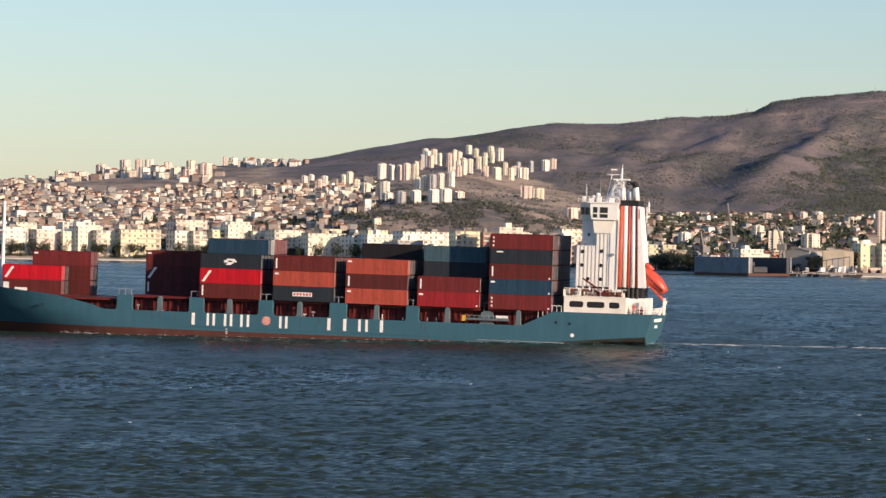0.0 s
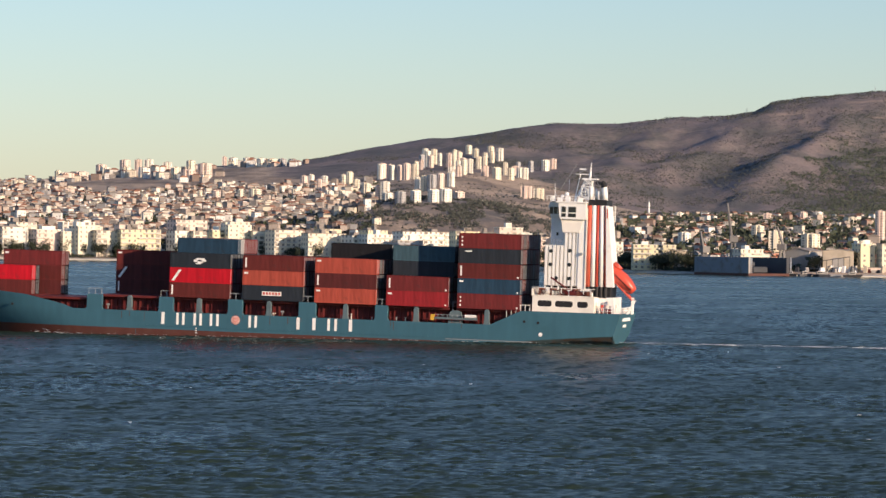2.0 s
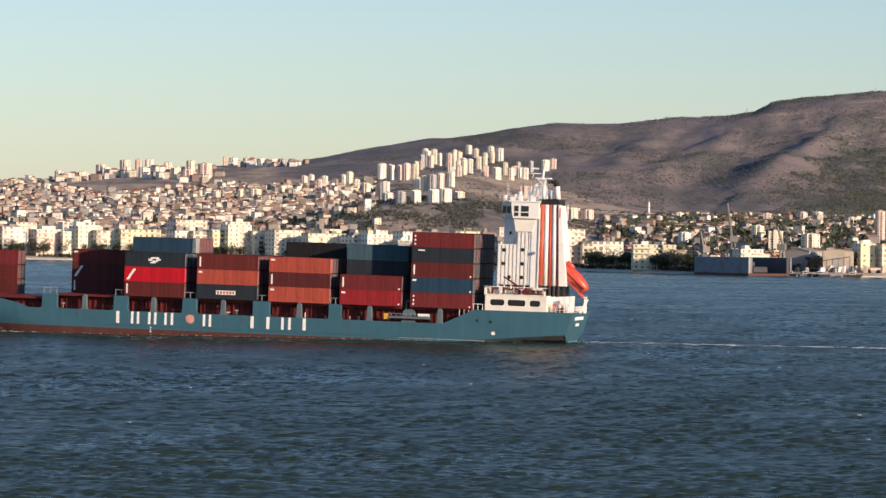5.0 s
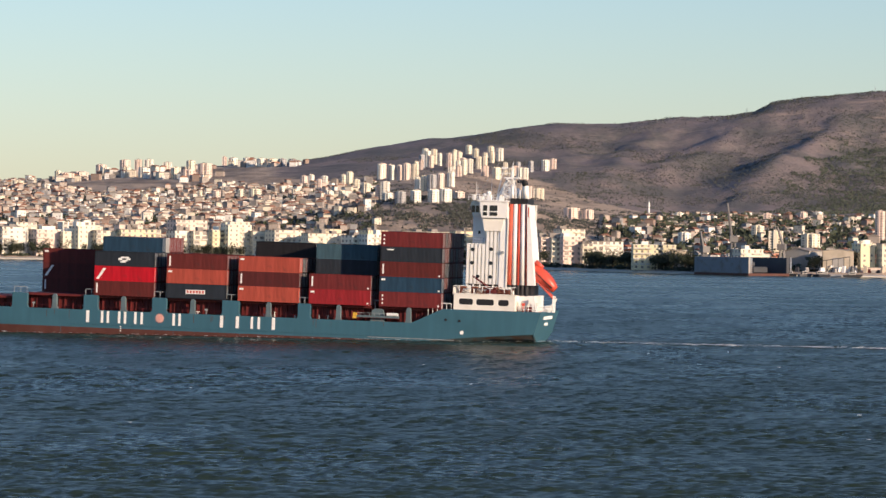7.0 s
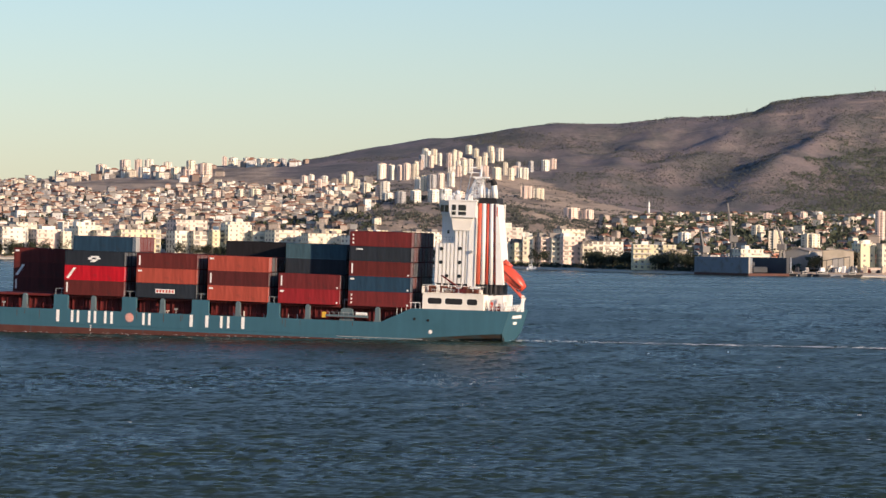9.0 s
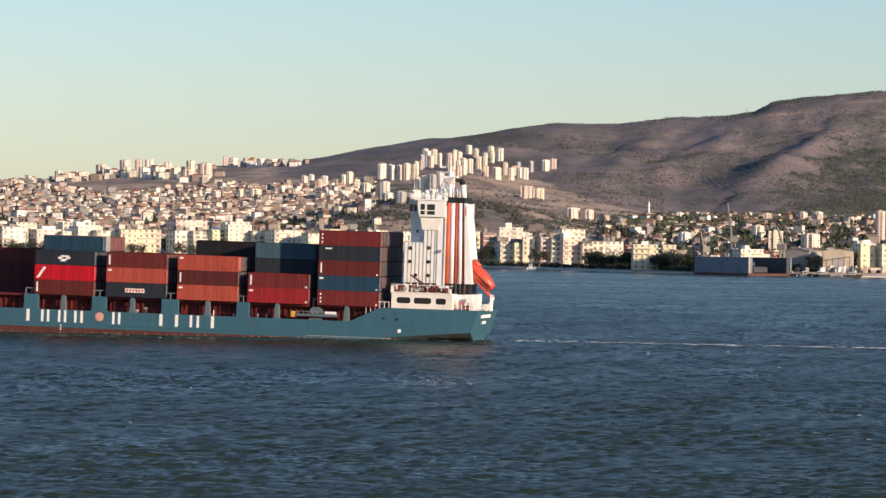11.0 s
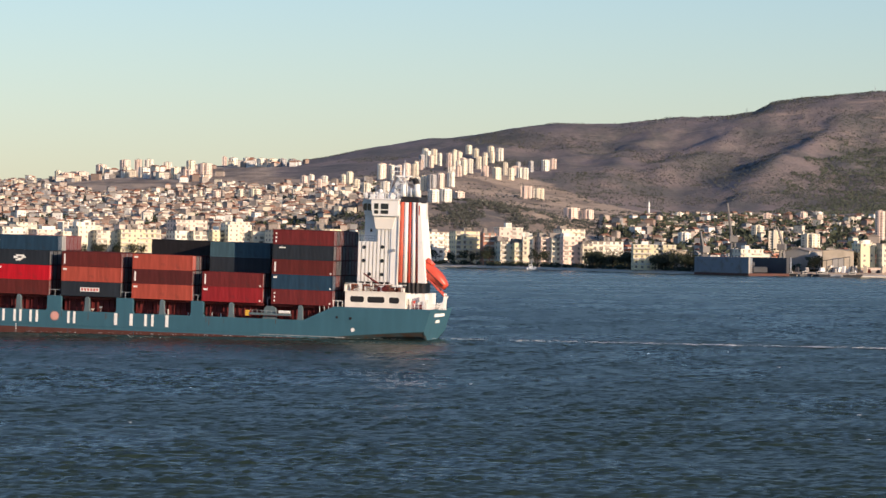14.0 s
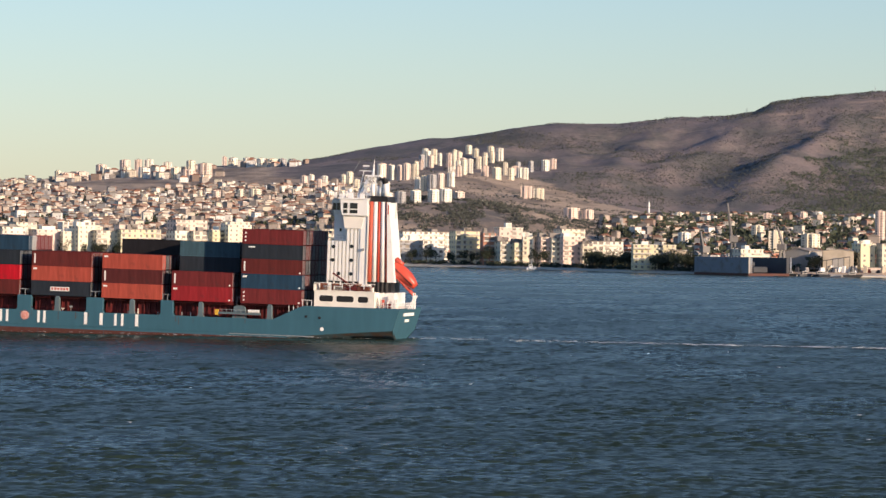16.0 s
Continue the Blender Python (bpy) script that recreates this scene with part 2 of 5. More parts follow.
def build_ground():
    xs = np.arange(-720, 721, 7.5)
    ys = np.concatenate([np.arange(1960, 2460, 8.0), np.arange(2460, 4000, 14.0), np.arange(4000, 4985, 9.0)])
    verts = [(x, y, ground_height(x, y)) for y in ys for x in xs]
    w = len(xs)
    faces = [(j * w + i, j * w + i + 1, (j + 1) * w + i + 1, (j + 1) * w + i) for j in range(len(ys) - 1) for i in range(w - 1)]
    me = bpy.data.meshes.new("ground")
    me.from_pydata(verts, [], faces)
    me.materials.append(EARTH)
    me.polygons.foreach_set("use_smooth", [True] * len(faces))
    cover = me.attributes.new("cover", "FLOAT", "POINT")
    values = []
    for x, y, z in verts:
        a = x / y
        low = 4080 - 420 * min(max((a - 0.025) / 0.03, 0), 1)
        values.append(min(max((y - low) / 160 + 0.5, 0), 1) * min(max((a + 0.055) / 0.02, 0), 1)
                      + 0.62 * math.exp(-((x - 10) / 95) ** 2 - ((y - 2650) / 120) ** 2))
    cover.data.foreach_set("value", values)
    return thing("ground", "dry brown hillside with scrub rising from the shore", "ground", kind="structure", data=me)


ground = build_ground()


def build_sea():
    """Open water: a fan of fine chop before the shore, flat sheets round it."""
    rng = np.random.RandomState(4)
    ys = [262.0]
    while ys[-1] < 2345:
        ys.append(ys[-1] * 1.0014)
    ys = np.array(ys)
    a = np.linspace(-0.15, 0.15, 385)
    gx, gy = np.meshgrid(a, ys)
    gx = gx * gy
    z = np.zeros_like(gx)
    for k in range(80):
        wave = 0.6 * (3.8 / 0.6) ** rng.rand()
        turn = radians(258) + rng.normal(0, 0.42)
        amp = 0.0092 * wave ** 0.58
        f = 2 * math.pi / wave
        fade = np.clip(wave / (2.2 * 0.0014 * gy), 0, 1) ** 2
        z += fade * amp * np.sin(f * (gx * math.cos(turn) + gy * math.sin(turn)) + rng.rand() * 6.28)
    gust = np.zeros_like(gx)
    for k in range(9):
        wave = 40 * 4 ** rng.rand()
        turn = rng.rand() * 6.28
        gust += np.sin(2 * math.pi / wave * (gx * math.cos(turn) + gy * math.sin(turn)) + rng.rand() * 6.28) / 9
    z = z * (1 + 0.35 * gust) + 0.10 * z * np.abs(z)
    z += rng.normal(0, 1, z.shape) * 0.055 * np.clip((gy - 250) / 600, 0, 1)
    rows, cols = gx.shape
    co = np.stack([gx, gy, z], -1).reshape(-1, 3)
    idx = np.arange(rows * cols).reshape(rows, cols)
    quads = np.stack([idx[:-1, :-1], idx[:-1, 1:], idx[1:, 1:], idx[1:, :-1]], -1).reshape(-1, 4)
    x0, x1 = 0.15 * ys[0], 0.15 * ys[-1]
    rest = [(-5000, -1500, 0), (5000, -1500, 0), (5000, ys[0], 0), (x0, ys[0], 0), (-x0, ys[0], 0), (-5000, ys[0], 0),
            (5000, 3300, 0), (x1, ys[-1], 0), (-x1, ys[-1], 0), (-5000, 3300, 0)]
    n = len(co)
    faces = quads.tolist() + [[n, n + 1, n + 2, n + 3, n + 4, n + 5], [n + 3, n + 2, n + 6, n + 7], [n + 5, n + 4, n + 8, n + 9]]
    me = bpy.data.meshes.new("water")
    me.from_pydata(co.tolist() + rest, [], faces)
    me.materials.append(SEA)
    me.polygons.foreach_set("use_smooth", [True] * len(faces))
    return thing("water", "dark blue-green choppy bay water", "sea", kind="structure", data=me)


water = build_sea()

# ---- the container ship; its own space: x forward from the stern, y to port, z up from the stern's waterline ----
BEAM = 20.6
MID = -BEAM / 2
ship = thing("container_ship", "teal-hulled container ship with white deckhouse and striped funnel, under way", "ship")


def flat_part(name, boxes, mat, parent, label="", bevel=0.0):
    bm = bm_new()
    for b in boxes:
        box(bm, *b)
    return part(name, bm, mat, parent, label, bevel=bevel)


def hull_top(u):
    return float(np.interp(u, (-1, 18.4, 24.4, 108, 110, 117.6, 129, 146), (6.05, 5.95, 3.05, 3.05, 3.8, 5.4, 6.5, 9.0)))


def half_breadth(u, z):
    full = BEAM / 2
    # forward the waterline draws in, the deck edge stays wide: flare
    up = min(max((z + 3.0) / 10.0, 0), 1)
    end = 133 + 13 * up
    start = 96 + 24 * up
    f = min(max((u - start) / (end - start), 0), 1)
    b = full * (1 - f ** (2.0 + 0.8 * up))
    # aft the bottom tucks under the counter
    if u < 22:
        s = (22 - u) / 22
        b *= 1 - 0.04 * s ** 2
        b -= (0.7 + 1.5 * s) * max(knuckle(u) - z, 0) ** 1.5
    return max(b, 0.02)


def knuckle(u):
    """Height of the edge where the side turns under into the counter."""
    return 2.15 * (max(22 - u, 0) / 22) ** 0.8 - 0.4


def counter_rake(u, z):
    return 1.0 - 1.7 * min(max(z, 0), 6) / 6 if u < 0.5 else 0.0


def build_hull():
    stations = [0, 1, 2, 4, 7, 10, 14, 18.4, 22, 24.4, 30, 40, 60, 80, 96, 100, 104, 108, 110, 113, 117.6, 121, 125, 129, 133, 137, 140, 143, 145, 146]
    cuts = [-7, -4, -2, -0.4, 0.3, 1.0, 2.0, 3.05]
    n = len(cuts) + 1
    verts, faces, mats = [], [], []
    for u in stations:
        top = hull_top(u)
        zs = cuts[:-1] + [min(cuts[-1], top), max(top, cuts[-1] + 0.01)]
        if u < 22:
            k = knuckle(u)
            zs[3:7] = [k - 0.03, k + 0.05, max(1.0, k + 0.35), max(2.0, k + 0.7)]
        for side in (1, -1):
            for z in zs:
                verts.append((u + counter_rake(u, z), MID + side * half_breadth(u, z), z))
    for i in range(len(stations) - 1):
        for s in range(2):
            for k in range(n - 1):
                if k == n - 2 and 24.4 <= stations[i] < 108:
                    continue
                a = i * 2 * n + s * n + k
                b = a + 2 * n
                faces.append((a, a + 1, b + 1, b) if s else (a, b, b + 1, a + 1))
                mats.append(3 if k == 2 and stations[i] < 22 else 1 if k < 3 else 0)
    me = bpy.data.meshes.new("hull")
    me.from_pydata(verts, [], faces)
    for m in (HULL_BLUE, BOOT_RED, DECK_RED, COUNTER_SHADE_GRIME):
        me.materials.append(m)
    me.polygons.foreach_set("material_index", mats)
    bm = bm_new()
    bm.from_mesh(me)
    bmesh.ops.recalc_face_normals(bm, faces=bm.faces[:])
    for f in bm.faces:
        f.smooth = f.material_index != 2
    bm.to_mesh(me)
    bm.free()
    ob = new("hull", me)
    ob.parent = ship
    tagged(ob, "teal painted hull over a rusty red boot topping")
    return ob


hull = build_hull()


def build_weather_deck():
    bm = bm_new()
    rows = [[bm.verts.new((u, MID + s * (half_breadth(u, 3.0) - 0.05), 3.0)) for s in (1, -1)] for u in (1, 8, 18, 40, 80, 104, 112, 120, 128, 136)]
    for a, b in zip(rows, rows[1:]):
        bm.faces.new((a[0], a[1], b[1], b[0]))
    return part("weather_deck", bm, DECK_RED, hull)


build_weather_deck()


def build_transom():
    """The flat raked stern plate with rounded lower corners."""
    bm = bm_new()
    zs = [-1.5, -0.8, -0.2, 0.3, 0.8, 1.3, 1.72, 1.8, 2.45, 3.05, 4.5, 6.05]
    rows = [[bm.verts.new((counter_rake(0, z) - 0.012, MID + s * half_breadth(0, z), z)) for s in (1, -1)] for z in zs]
    for a, b in zip(rows, rows[1:]):
        bm.faces.new((a[0], a[1], b[1], b[0]))
    return part("transom", bm, HULL_BLUE, hull, "flat sunlit stern plate")


build_transom()
# poop deck and forecastle deck
for u0, u1, y in ((0.2, 18.4, 0.6), (117.6, 128, 5.0)):
    flat_part("deck", [(u0, -BEAM + y, hull_top(u0) - 0.35, u1, -y, hull_top(u0) - 0.15)], DECK_RED, ship)
# rubbing strake and draught weld line on the port side
flat_part("rubbing_strake", [(27, -0.02, 0.22, 93, 0.10, 0.36)], HULL_BLUE, hull)
flat_part("rubbing_strake", [(16, -0.02, -0.05, 33, 0.09, 0.08)], GREY, hull, "scuffed pale rubbing strake")

# side pillars that carry the container stacks
for u0, u1 in ((102.1, 105.2), (87.6, 90.5), (73.6, 76.5), (58.9, 62.3), (44.6, 47.1)):
    for y in (-0.9, -BEAM + 0.02):
        bm = bm_new()
        prism(bm, [(u0 - 0.25, 3.0), (u1 + 0.25, 3.0), (u1, 3.5), (u1, 5.95), (u0, 5.95), (u0, 3.5)], y, y + 0.88)
        part("side_pillar", bm, HULL_BLUE, ship, bevel=0.03)
    bm = bm_new()
    for a in (u0 + 0.25, (u0 + u1) / 2, u1 - 0.25):
        box(bm, a - 0.06, -0.5, 5.95, a + 0.06, -0.4, 7.15)
    box(bm, u0 + 0.2, -0.5, 7.05, u1 - 0.2, -0.4, 7.16)
    part("guard_rail", bm, GREY, ship)
for u in (96.5, 82.4, 68.3, 53.0, 39.0, 25.1):
    for y in (-0.9, -BEAM + 0.02):
        bm = bm_new()
        prism(bm, [(u - 0.7, 3.0), (u + 0.7, 3.0), (u + 0.5, 3.5), (u + 0.42, 5.6), (u + 0.2, 5.95), (u - 0.2, 5.95), (u - 0.42, 5.6), (u - 0.5, 3.5)], y, y + 0.88)
        part("side_pillar", bm, PILLAR, ship, bevel=0.03)
# pedestal near the provision gear
bm = bm_new()
prism(bm, [(30.0, 3.0), (32.8, 3.0), (32.6, 4.6), (32.5, 5.2), (32.0, 5.5), (30.8, 5.5), (30.3, 5.2), (30.2, 4.6)], -1.7, -0.85)
part("side_pillar", bm, PILLAR, ship, bevel=0.03)
bm = bm_new()
for a in (30.6, 32.0):
    box(bm, a - 0.07, -1.3, 5.5, a + 0.07, -1.2, 7.2)
box(bm, 30.5, -1.3, 7.0, 32.1, -1.2, 7.2)
part("guard_rail", bm, GREY, ship)

# hatch coamings and hatch covers down the middle
for u0, u1, base in ((18.6, 31.2, 6.0), (32.6, 45.2, 6.0), (46.8, 59.4, 6.0), (61.4, 74.0, 6.0), (76.1, 88.7, 6.0), (90.8, 103.4, 6.0), (104.5, 116, 5.2)):
    flat_part("hatch_coaming", [(u0 + 0.4, -BEAM + 2.4, 3.05, u1 - 0.4, -2.4, base - 0.55)], DECK_RED, ship, bevel=0.04)
    flat_part("hatch_cover", [(u0, -BEAM + 0.95, base - 0.5, u1, -0.95, base - 0.04)], DECK_RED, ship, bevel=0.04)
    u = u0 + 0.8
    while u < u1 - 0.6:
        flat_part("coaming_bracket", [(u - 0.08, -2.4, 3.05, u + 0.08, -2.1, base - 0.6)], DECK_RED, ship)
        u += 1.15
flat_part("hatch_cover", [(116.2, -BEAM + 5.2, 3.05, 131, -5.2, 5.16)], DECK_RED, ship, bevel=0.04)
flat_part("hatch_cover", [(115.4, -BEAM + 0.6, 3.05, 124, -BEAM + 5.1, 5.16)], DECK_RED, ship, bevel=0.04)
rnd = random.Random(5)
for u in np.arange(27, 107, 2.05):
    if rnd.random() < 0.62:
        uu = u + rnd.uniform(-0.5, 0.5)
        h = rnd.uniform(0.5, 1.5)
        bm = bm_new()
        box(bm, uu - 0.09, -1.5, 3.05, uu + 0.09, -1.3, 3.05 + h)
        if rnd.random() < 0.5:
            box(bm, uu - 0.3, -1.55, 3.05 + h * 0.7, uu + 0.3, -1.25, 3.05 + h)
        part("deck_vent", bm, (DECK_RED, CREAM, DECK_RED, GREY)[rnd.randrange(4)], ship)
# open rail along the side deck
bm = bm_new()
for u in np.arange(25.5, 108, 1.6):
    box(bm, u - 0.03, -0.16, 3.05, u + 0.03, -0.1, 3.75)
box(bm, 25.5, -0.15, 3.7, 108, -0.11, 3.75)
part("side_rail", bm, DECK_RED, ship)

# the gangway stowed along the side
gang = part("gangway", (lambda b: (box(b, 27.0, -0.75, 3.7, 35.4, -0.15, 4.15), b)[1])(bm_new()), PILLAR, ship, "folded grey gangway with a yellow end")
flat_part("gangway_end", [(35.42, -0.8, 3.5, 36.1, -0.1, 4.6)], YELLOW, gang)
flat_part("gangway_rail", [(27 + i * 0.95, -0.12, 4.16, 27.08 + i * 0.95, -0.06, 4.6) for i in range(9)] + [(27, -0.12, 4.6, 35.2, -0.06, 4.66)], GREY, gang)
bm = bm_new()
tube(bm, (27.2, -0.3, 4.45), (29.4, -0.3, 4.45), 0.32, sides=12)
part("raft_canister", bm, WHITE, ship, "white life raft canister", smooth=False)

# company lettering, drawn as plain white bars, and the red badge
for x0, x1, twin in ((88.9, 90.2, 0), (85.2, 86.8, 1), (81.7, 83.3, 1), (78.3, 80.0, 1), (70.6, 72.2, 1), (61.7, 62.9, 0), (58.9, 59.35, 0), (54.6, 56.4, 1), (51.2, 52.5, 0)):
    for u in ((x0 + 0.2, x1 - 0.2) if twin else ((x0 + x1) / 2,)):
        w = 0.25 if twin else 0.32
        flat_part("letter_bar", [(u - w, -0.03, 0.62, u + w, 0.045, 2.95)], WHITE, hull, "plain white letter-sized bar")
bm = bm_new()
tube(bm, (74.85, -0.02, 1.95), (74.85, 0.03, 1.95), 0.84, sides=20)
part("badge_ground", bm, CREAM, hull, "pale round ground of the badge")
bm = bm_new()
star = [(1.04 if k % 2 else 0.62, math.pi * k / 12) for k in range(24)]
bm.faces.new([bm.verts.new((74.85 + r * math.cos(q), 0.036, 1.95 + r * math.sin(q))) for r, q in star])
part("badge", bm, STRIPE_RED, hull, "red round badge of petals")
bm = bm_new()
for k in range(8):
    q = math.pi * (k + 0.5) / 4
    tube(bm, (74.85 + 0.42 * math.cos(q), 0.036, 1.95 + 0.42 * math.sin(q)), (74.85 + 0.66 * math.cos(q), 0.05, 1.95 + 0.66 * math.sin(q)), 0.09, sides=5)
for u in (74.7, 75.0):
    box(bm, u - 0.07, 0.03, 1.7, u + 0.07, 0.055, 2.2)
part("badge_petals", bm, CREAM, hull, "pale petals on the badge")
bm = bm_new()
tube(bm, (14.48, -0.02, 1.55), (14.48, 0.05, 1.55), 0.38, sides=14)
part("side_mark", bm, WHITE, hull, "white round mark")
for u, z in ((17.7, 3.9), (15.0, 3.75), (120.5, 3.4)):
    bm = bm_new()
    tube(bm, (u, -0.1, z), (u, 0.06, z), 0.26, sides=10)
    part("fairlead", bm, BLACK, hull)
# bars for the name on the transom and bow
for u, y0, y1, z0 in ((-0.47, -5.6, -14.6, 4.5), (-0.10, -8.4, -11.8, 3.3)):
    flat_part("name_bar", [(u, y1, z0, u + 0.22, y0, z0 + 0.62)], WHITE, hull, "plain white name bar")

# ---- deckhouse ----
house = part("deckhouse", (lambda b: (box(b, 4.4, -BEAM + 1.2, 5.75, 16.5, -1.0, 9.0), b)[1])(bm_new()), CREAM, ship, "cream lower deckhouse with mooring-deck openings", bevel=0.06)
flat_part("bulwark", [(4.2, -1.2, 8.98, 16.7, -0.9, 9.14), (16.4, -BEAM + 1.2, 8.98, 16.7, -1.2, 10.3)], CREAM, house)
# black plates on the wall stand for the shaded inside of the openings
for u0, u1 in ((12.7, 15.4), (8.6, 12.0), (5.7, 7.7)):
    bm = bm_new()
    prism(bm, [(u0 + 0.25, 6.95), (u1 - 0.25, 6.95), (u1, 7.2), (u1, 7.85), (u1 - 0.25, 8.1), (u0 + 0.25, 8.1), (u0, 7.85), (u0, 7.2)], -1.1, -0.985)
    part("deck_opening", bm, BLACK, house, "black rounded plate for the dark inside of an opening")
# mooring gear and clutter on the house top
rnd = random.Random(8)
for i in range(44):
    u = rnd.uniform(4.8, 15.6)
    s = rnd.uniform(0.25, 0.7)
    z = 9.0
    bm = bm_new()
    if rnd.random() < 0.5:
        box(bm, u - s, -3.0, z, u + s, -2.0, z + rnd.uniform(0.7, 1.7))
    else:
        tube(bm, (u - s, -2.4, z + 0.6), (u + s, -2.4, z + 0.6), 0.6, sides=10)
    part("deck_gear", bm, (CREAM, DECK_RED, GREY, RUST_BROWN, DECK_RED, RUST_BROWN, WHITE)[rnd.randrange(7)], ship)
bm = bm_new()
tube(bm, (13.2, -2.2, 12.5), (8.6, -2.2, 9.6), 0.14, 0.2)
part("crane_boom", bm, DECK_RED, ship, "red-brown folded crane boom")
bm = bm_new()
tube(bm, (8.7, -2.2, 9.0), (8.7, -2.2, 10.6), 0.35)
part("crane_post", bm, DECK_RED, ship)

tower = part("accommodation", (lambda b: (box(b, 8.2, -16.4, 10.9, 15.0, -4.3, 18.75), box(b, 8.2, -16.4, 18.75, 11.5, -4.3, 21.2), b)[2])(bm_new()), CREAM, ship, "white ribbed accommodation block")
flat_part("tower_foot", [(7.2, -16.0, 9.0, 14.6, -5.2, 10.9)], BLACK, ship, "dark recessed base under the block")
for i in range(9):
    u = 15.0 - 0.42 - i * 0.755
    top = 18.75 if u > 11.55 else 21.2
    flat_part("rib", [(u - 0.24, -4.32, 11.0, u + 0.24, -3.95, top)], WHITE, tower)
for i in range(5):
    flat_part("tower_leg", [(14.6 - i * 1.3, -4.5, 9.0, 14.85 - i * 1.3, -4.2, 10.95)], WHITE, tower)
for u, z in ((10.05, 17.75), (10.05, 15.05), (10.05, 12.4), (13.7, 17.6), (13.75, 15.0), (12.5, 12.4)):
    bm = bm_new()
    tube(bm, (u, -4.3, z), (u, -3.9, z), 0.36, sides=12)
    part("porthole", bm, GLASS, tower)
flat_part("upper_house", [(8.0, -14.0, 18.7, 14.4, -7.0, 24.2)], WHITE, ship)
flat_part("house_window", [(12.9, -7.02, 20.6, 13.3, -6.96, 21.2)], GLASS, ship)
bm = bm_new()
for u in np.arange(11.7, 15.0, 0.62):
    box(bm, u - 0.03, -4.4, 18.75, u + 0.03, -4.34, 19.9)
for z in (19.3, 19.85):
    box(bm, 11.6, -4.4, z, 15.0, -4.34, z + 0.06)
part("terrace_rail", bm, GREY, ship)
# bridge with its wing and the flared bracket under it
bridge = part("bridge", (lambda b: (prism(b, [(7.2, 23.9), (14.3, 23.9), (14.9, 26.2), (14.6, 27.0), (7.2, 27.0)], -18.0, -6.2), b)[1])(bm_new()), CREAM, ship, "cream navigation bridge with dark windows")
flat_part("bridge_window", [(12.3 + i * 0.82, -6.22, 24.75, 13.0 + i * 0.82, -6.14, 26.1) for i in range(3)], GLASS, bridge)
wing = part("bridge_wing", (lambda b: (prism(b, [(7.0, 23.8), (12.0, 23.8), (12.3, 25.0), (12.4, 26.9), (7.0, 26.9)], -6.3, -3.2), b)[1])(bm_new()), WHITE, ship)
for u0, u1 in ((10.95, 11.75), (8.95, 10.45)):
    for z0, z1 in ((24.2, 24.9), (25.1, 26.2)):
        flat_part("wing_window", [(u0, -3.22, z0, u1, -3.14, z1)], GLASS, wing)
flat_part("wing_roof", [(6.8, -18.2, 26.95, 12.9, -3.0, 27.2)], WHITE, wing)
bm = bm_new()
prism(bm, [(8.2, 21.25), (11.5, 21.25), (11.9, 23.8), (7.6, 23.8)], -6.5, -3.7)
part("wing_bracket", bm, CREAM, ship)
flat_part("stair_tower", [(6.9, -7.6, 9.0, 8.35, -3.8, 23.9)], WHITE, ship, "bright white stair tower")
flat_part("stair_tower_edge", [(6.75, -3.95, 9.0, 6.98, -3.6, 26.0)], CREAM, ship)
bm = bm_new()
tube(bm, (7.7, -3.8, 17.2), (7.7, -3.3, 17.2), 0.3)
part("tower_lamp", bm, GREY, ship)
# monkey island rail and boxes
bm = bm_new()
for u in np.arange(7.0, 14.8, 0.7):
    tube(bm, (u, -3.3, 27.1), (u, -3.3, 28.25), 0.04, sides=5)
for z in (27.7, 28.2):
    tube(bm, (7.0, -3.3, z), (14.6, -3.3, z), 0.04, sides=5)
part("monkey_island_rail", bm, WHITE, ship)
for u, s, h in ((12.6, 0.4, 0.8), (11.0, 0.4, 1.0), (8.6, 0.4, 0.9), (14.0, 0.2, 1.1)):
    flat_part("roof_locker", [(u - s, -6.0, 27.15, u + s, -5.0, 27.15 + h)], WHITE, ship)

# funnel casing: rounded vertical ducts in white, red and orange
casing = part("funnel_casing", (lambda b: (prism(b, [(6.75, 11.0), (1.6, 11.0), (3.35, 26.5), (6.75, 26.5)], -12.5, -4.6), b)[1])(bm_new()), WHITE, ship, "white funnel casing with red and orange ducts")
for i, mat in enumerate((STRIPE_ORANGE, WHITE, STRIPE_RED, WHITE, STRIPE_RED)):
    u = 6.4 - i * 0.76
    ub = 6.35 - i * 0.84
    bm = bm_new()
    r = (0.44, 0.46, 0.30, 0.46, 0.30)[i]
    tube(bm, (ub, -4.5, 11.0), (u, -4.5, 26.6), r, r * 0.95, sides=14)
    part("duct", bm, mat, casing, "", smooth=True)
bm = bm_new()
prism(bm, [(2.75, 11.0), (1.3, 11.0), (2.9, 26.6), (3.3, 26.6)], -5.4, -3.9)
part("casing_edge", bm, WHITE, casing)
flat_part("casing_slot", [(2.85, -3.92, 24.2, 3.05, -3.86, 26.0)], STRIPE_RED, casing)
bm = bm_new()
for i in range(5):
    tube(bm, (6.35 - i * 0.84, -4.5, 8.9), (6.35 - i * 0.84, -4.5, 11.0), 0.43, sides=12)
box(bm, 2.0, -12.0, 8.9, 6.7, -4.6, 11.0)
part("casing_foot", bm, BLACK, ship, "black band at the foot of the casing")
bm = bm_new()
prism(bm, [(3.2, 26.5), (6.75, 26.5), (6.7, 27.7), (3.3, 27.7)], -11.0, -4.4)
part("casing_top", bm, BLACK, ship, "soot-black casing top")
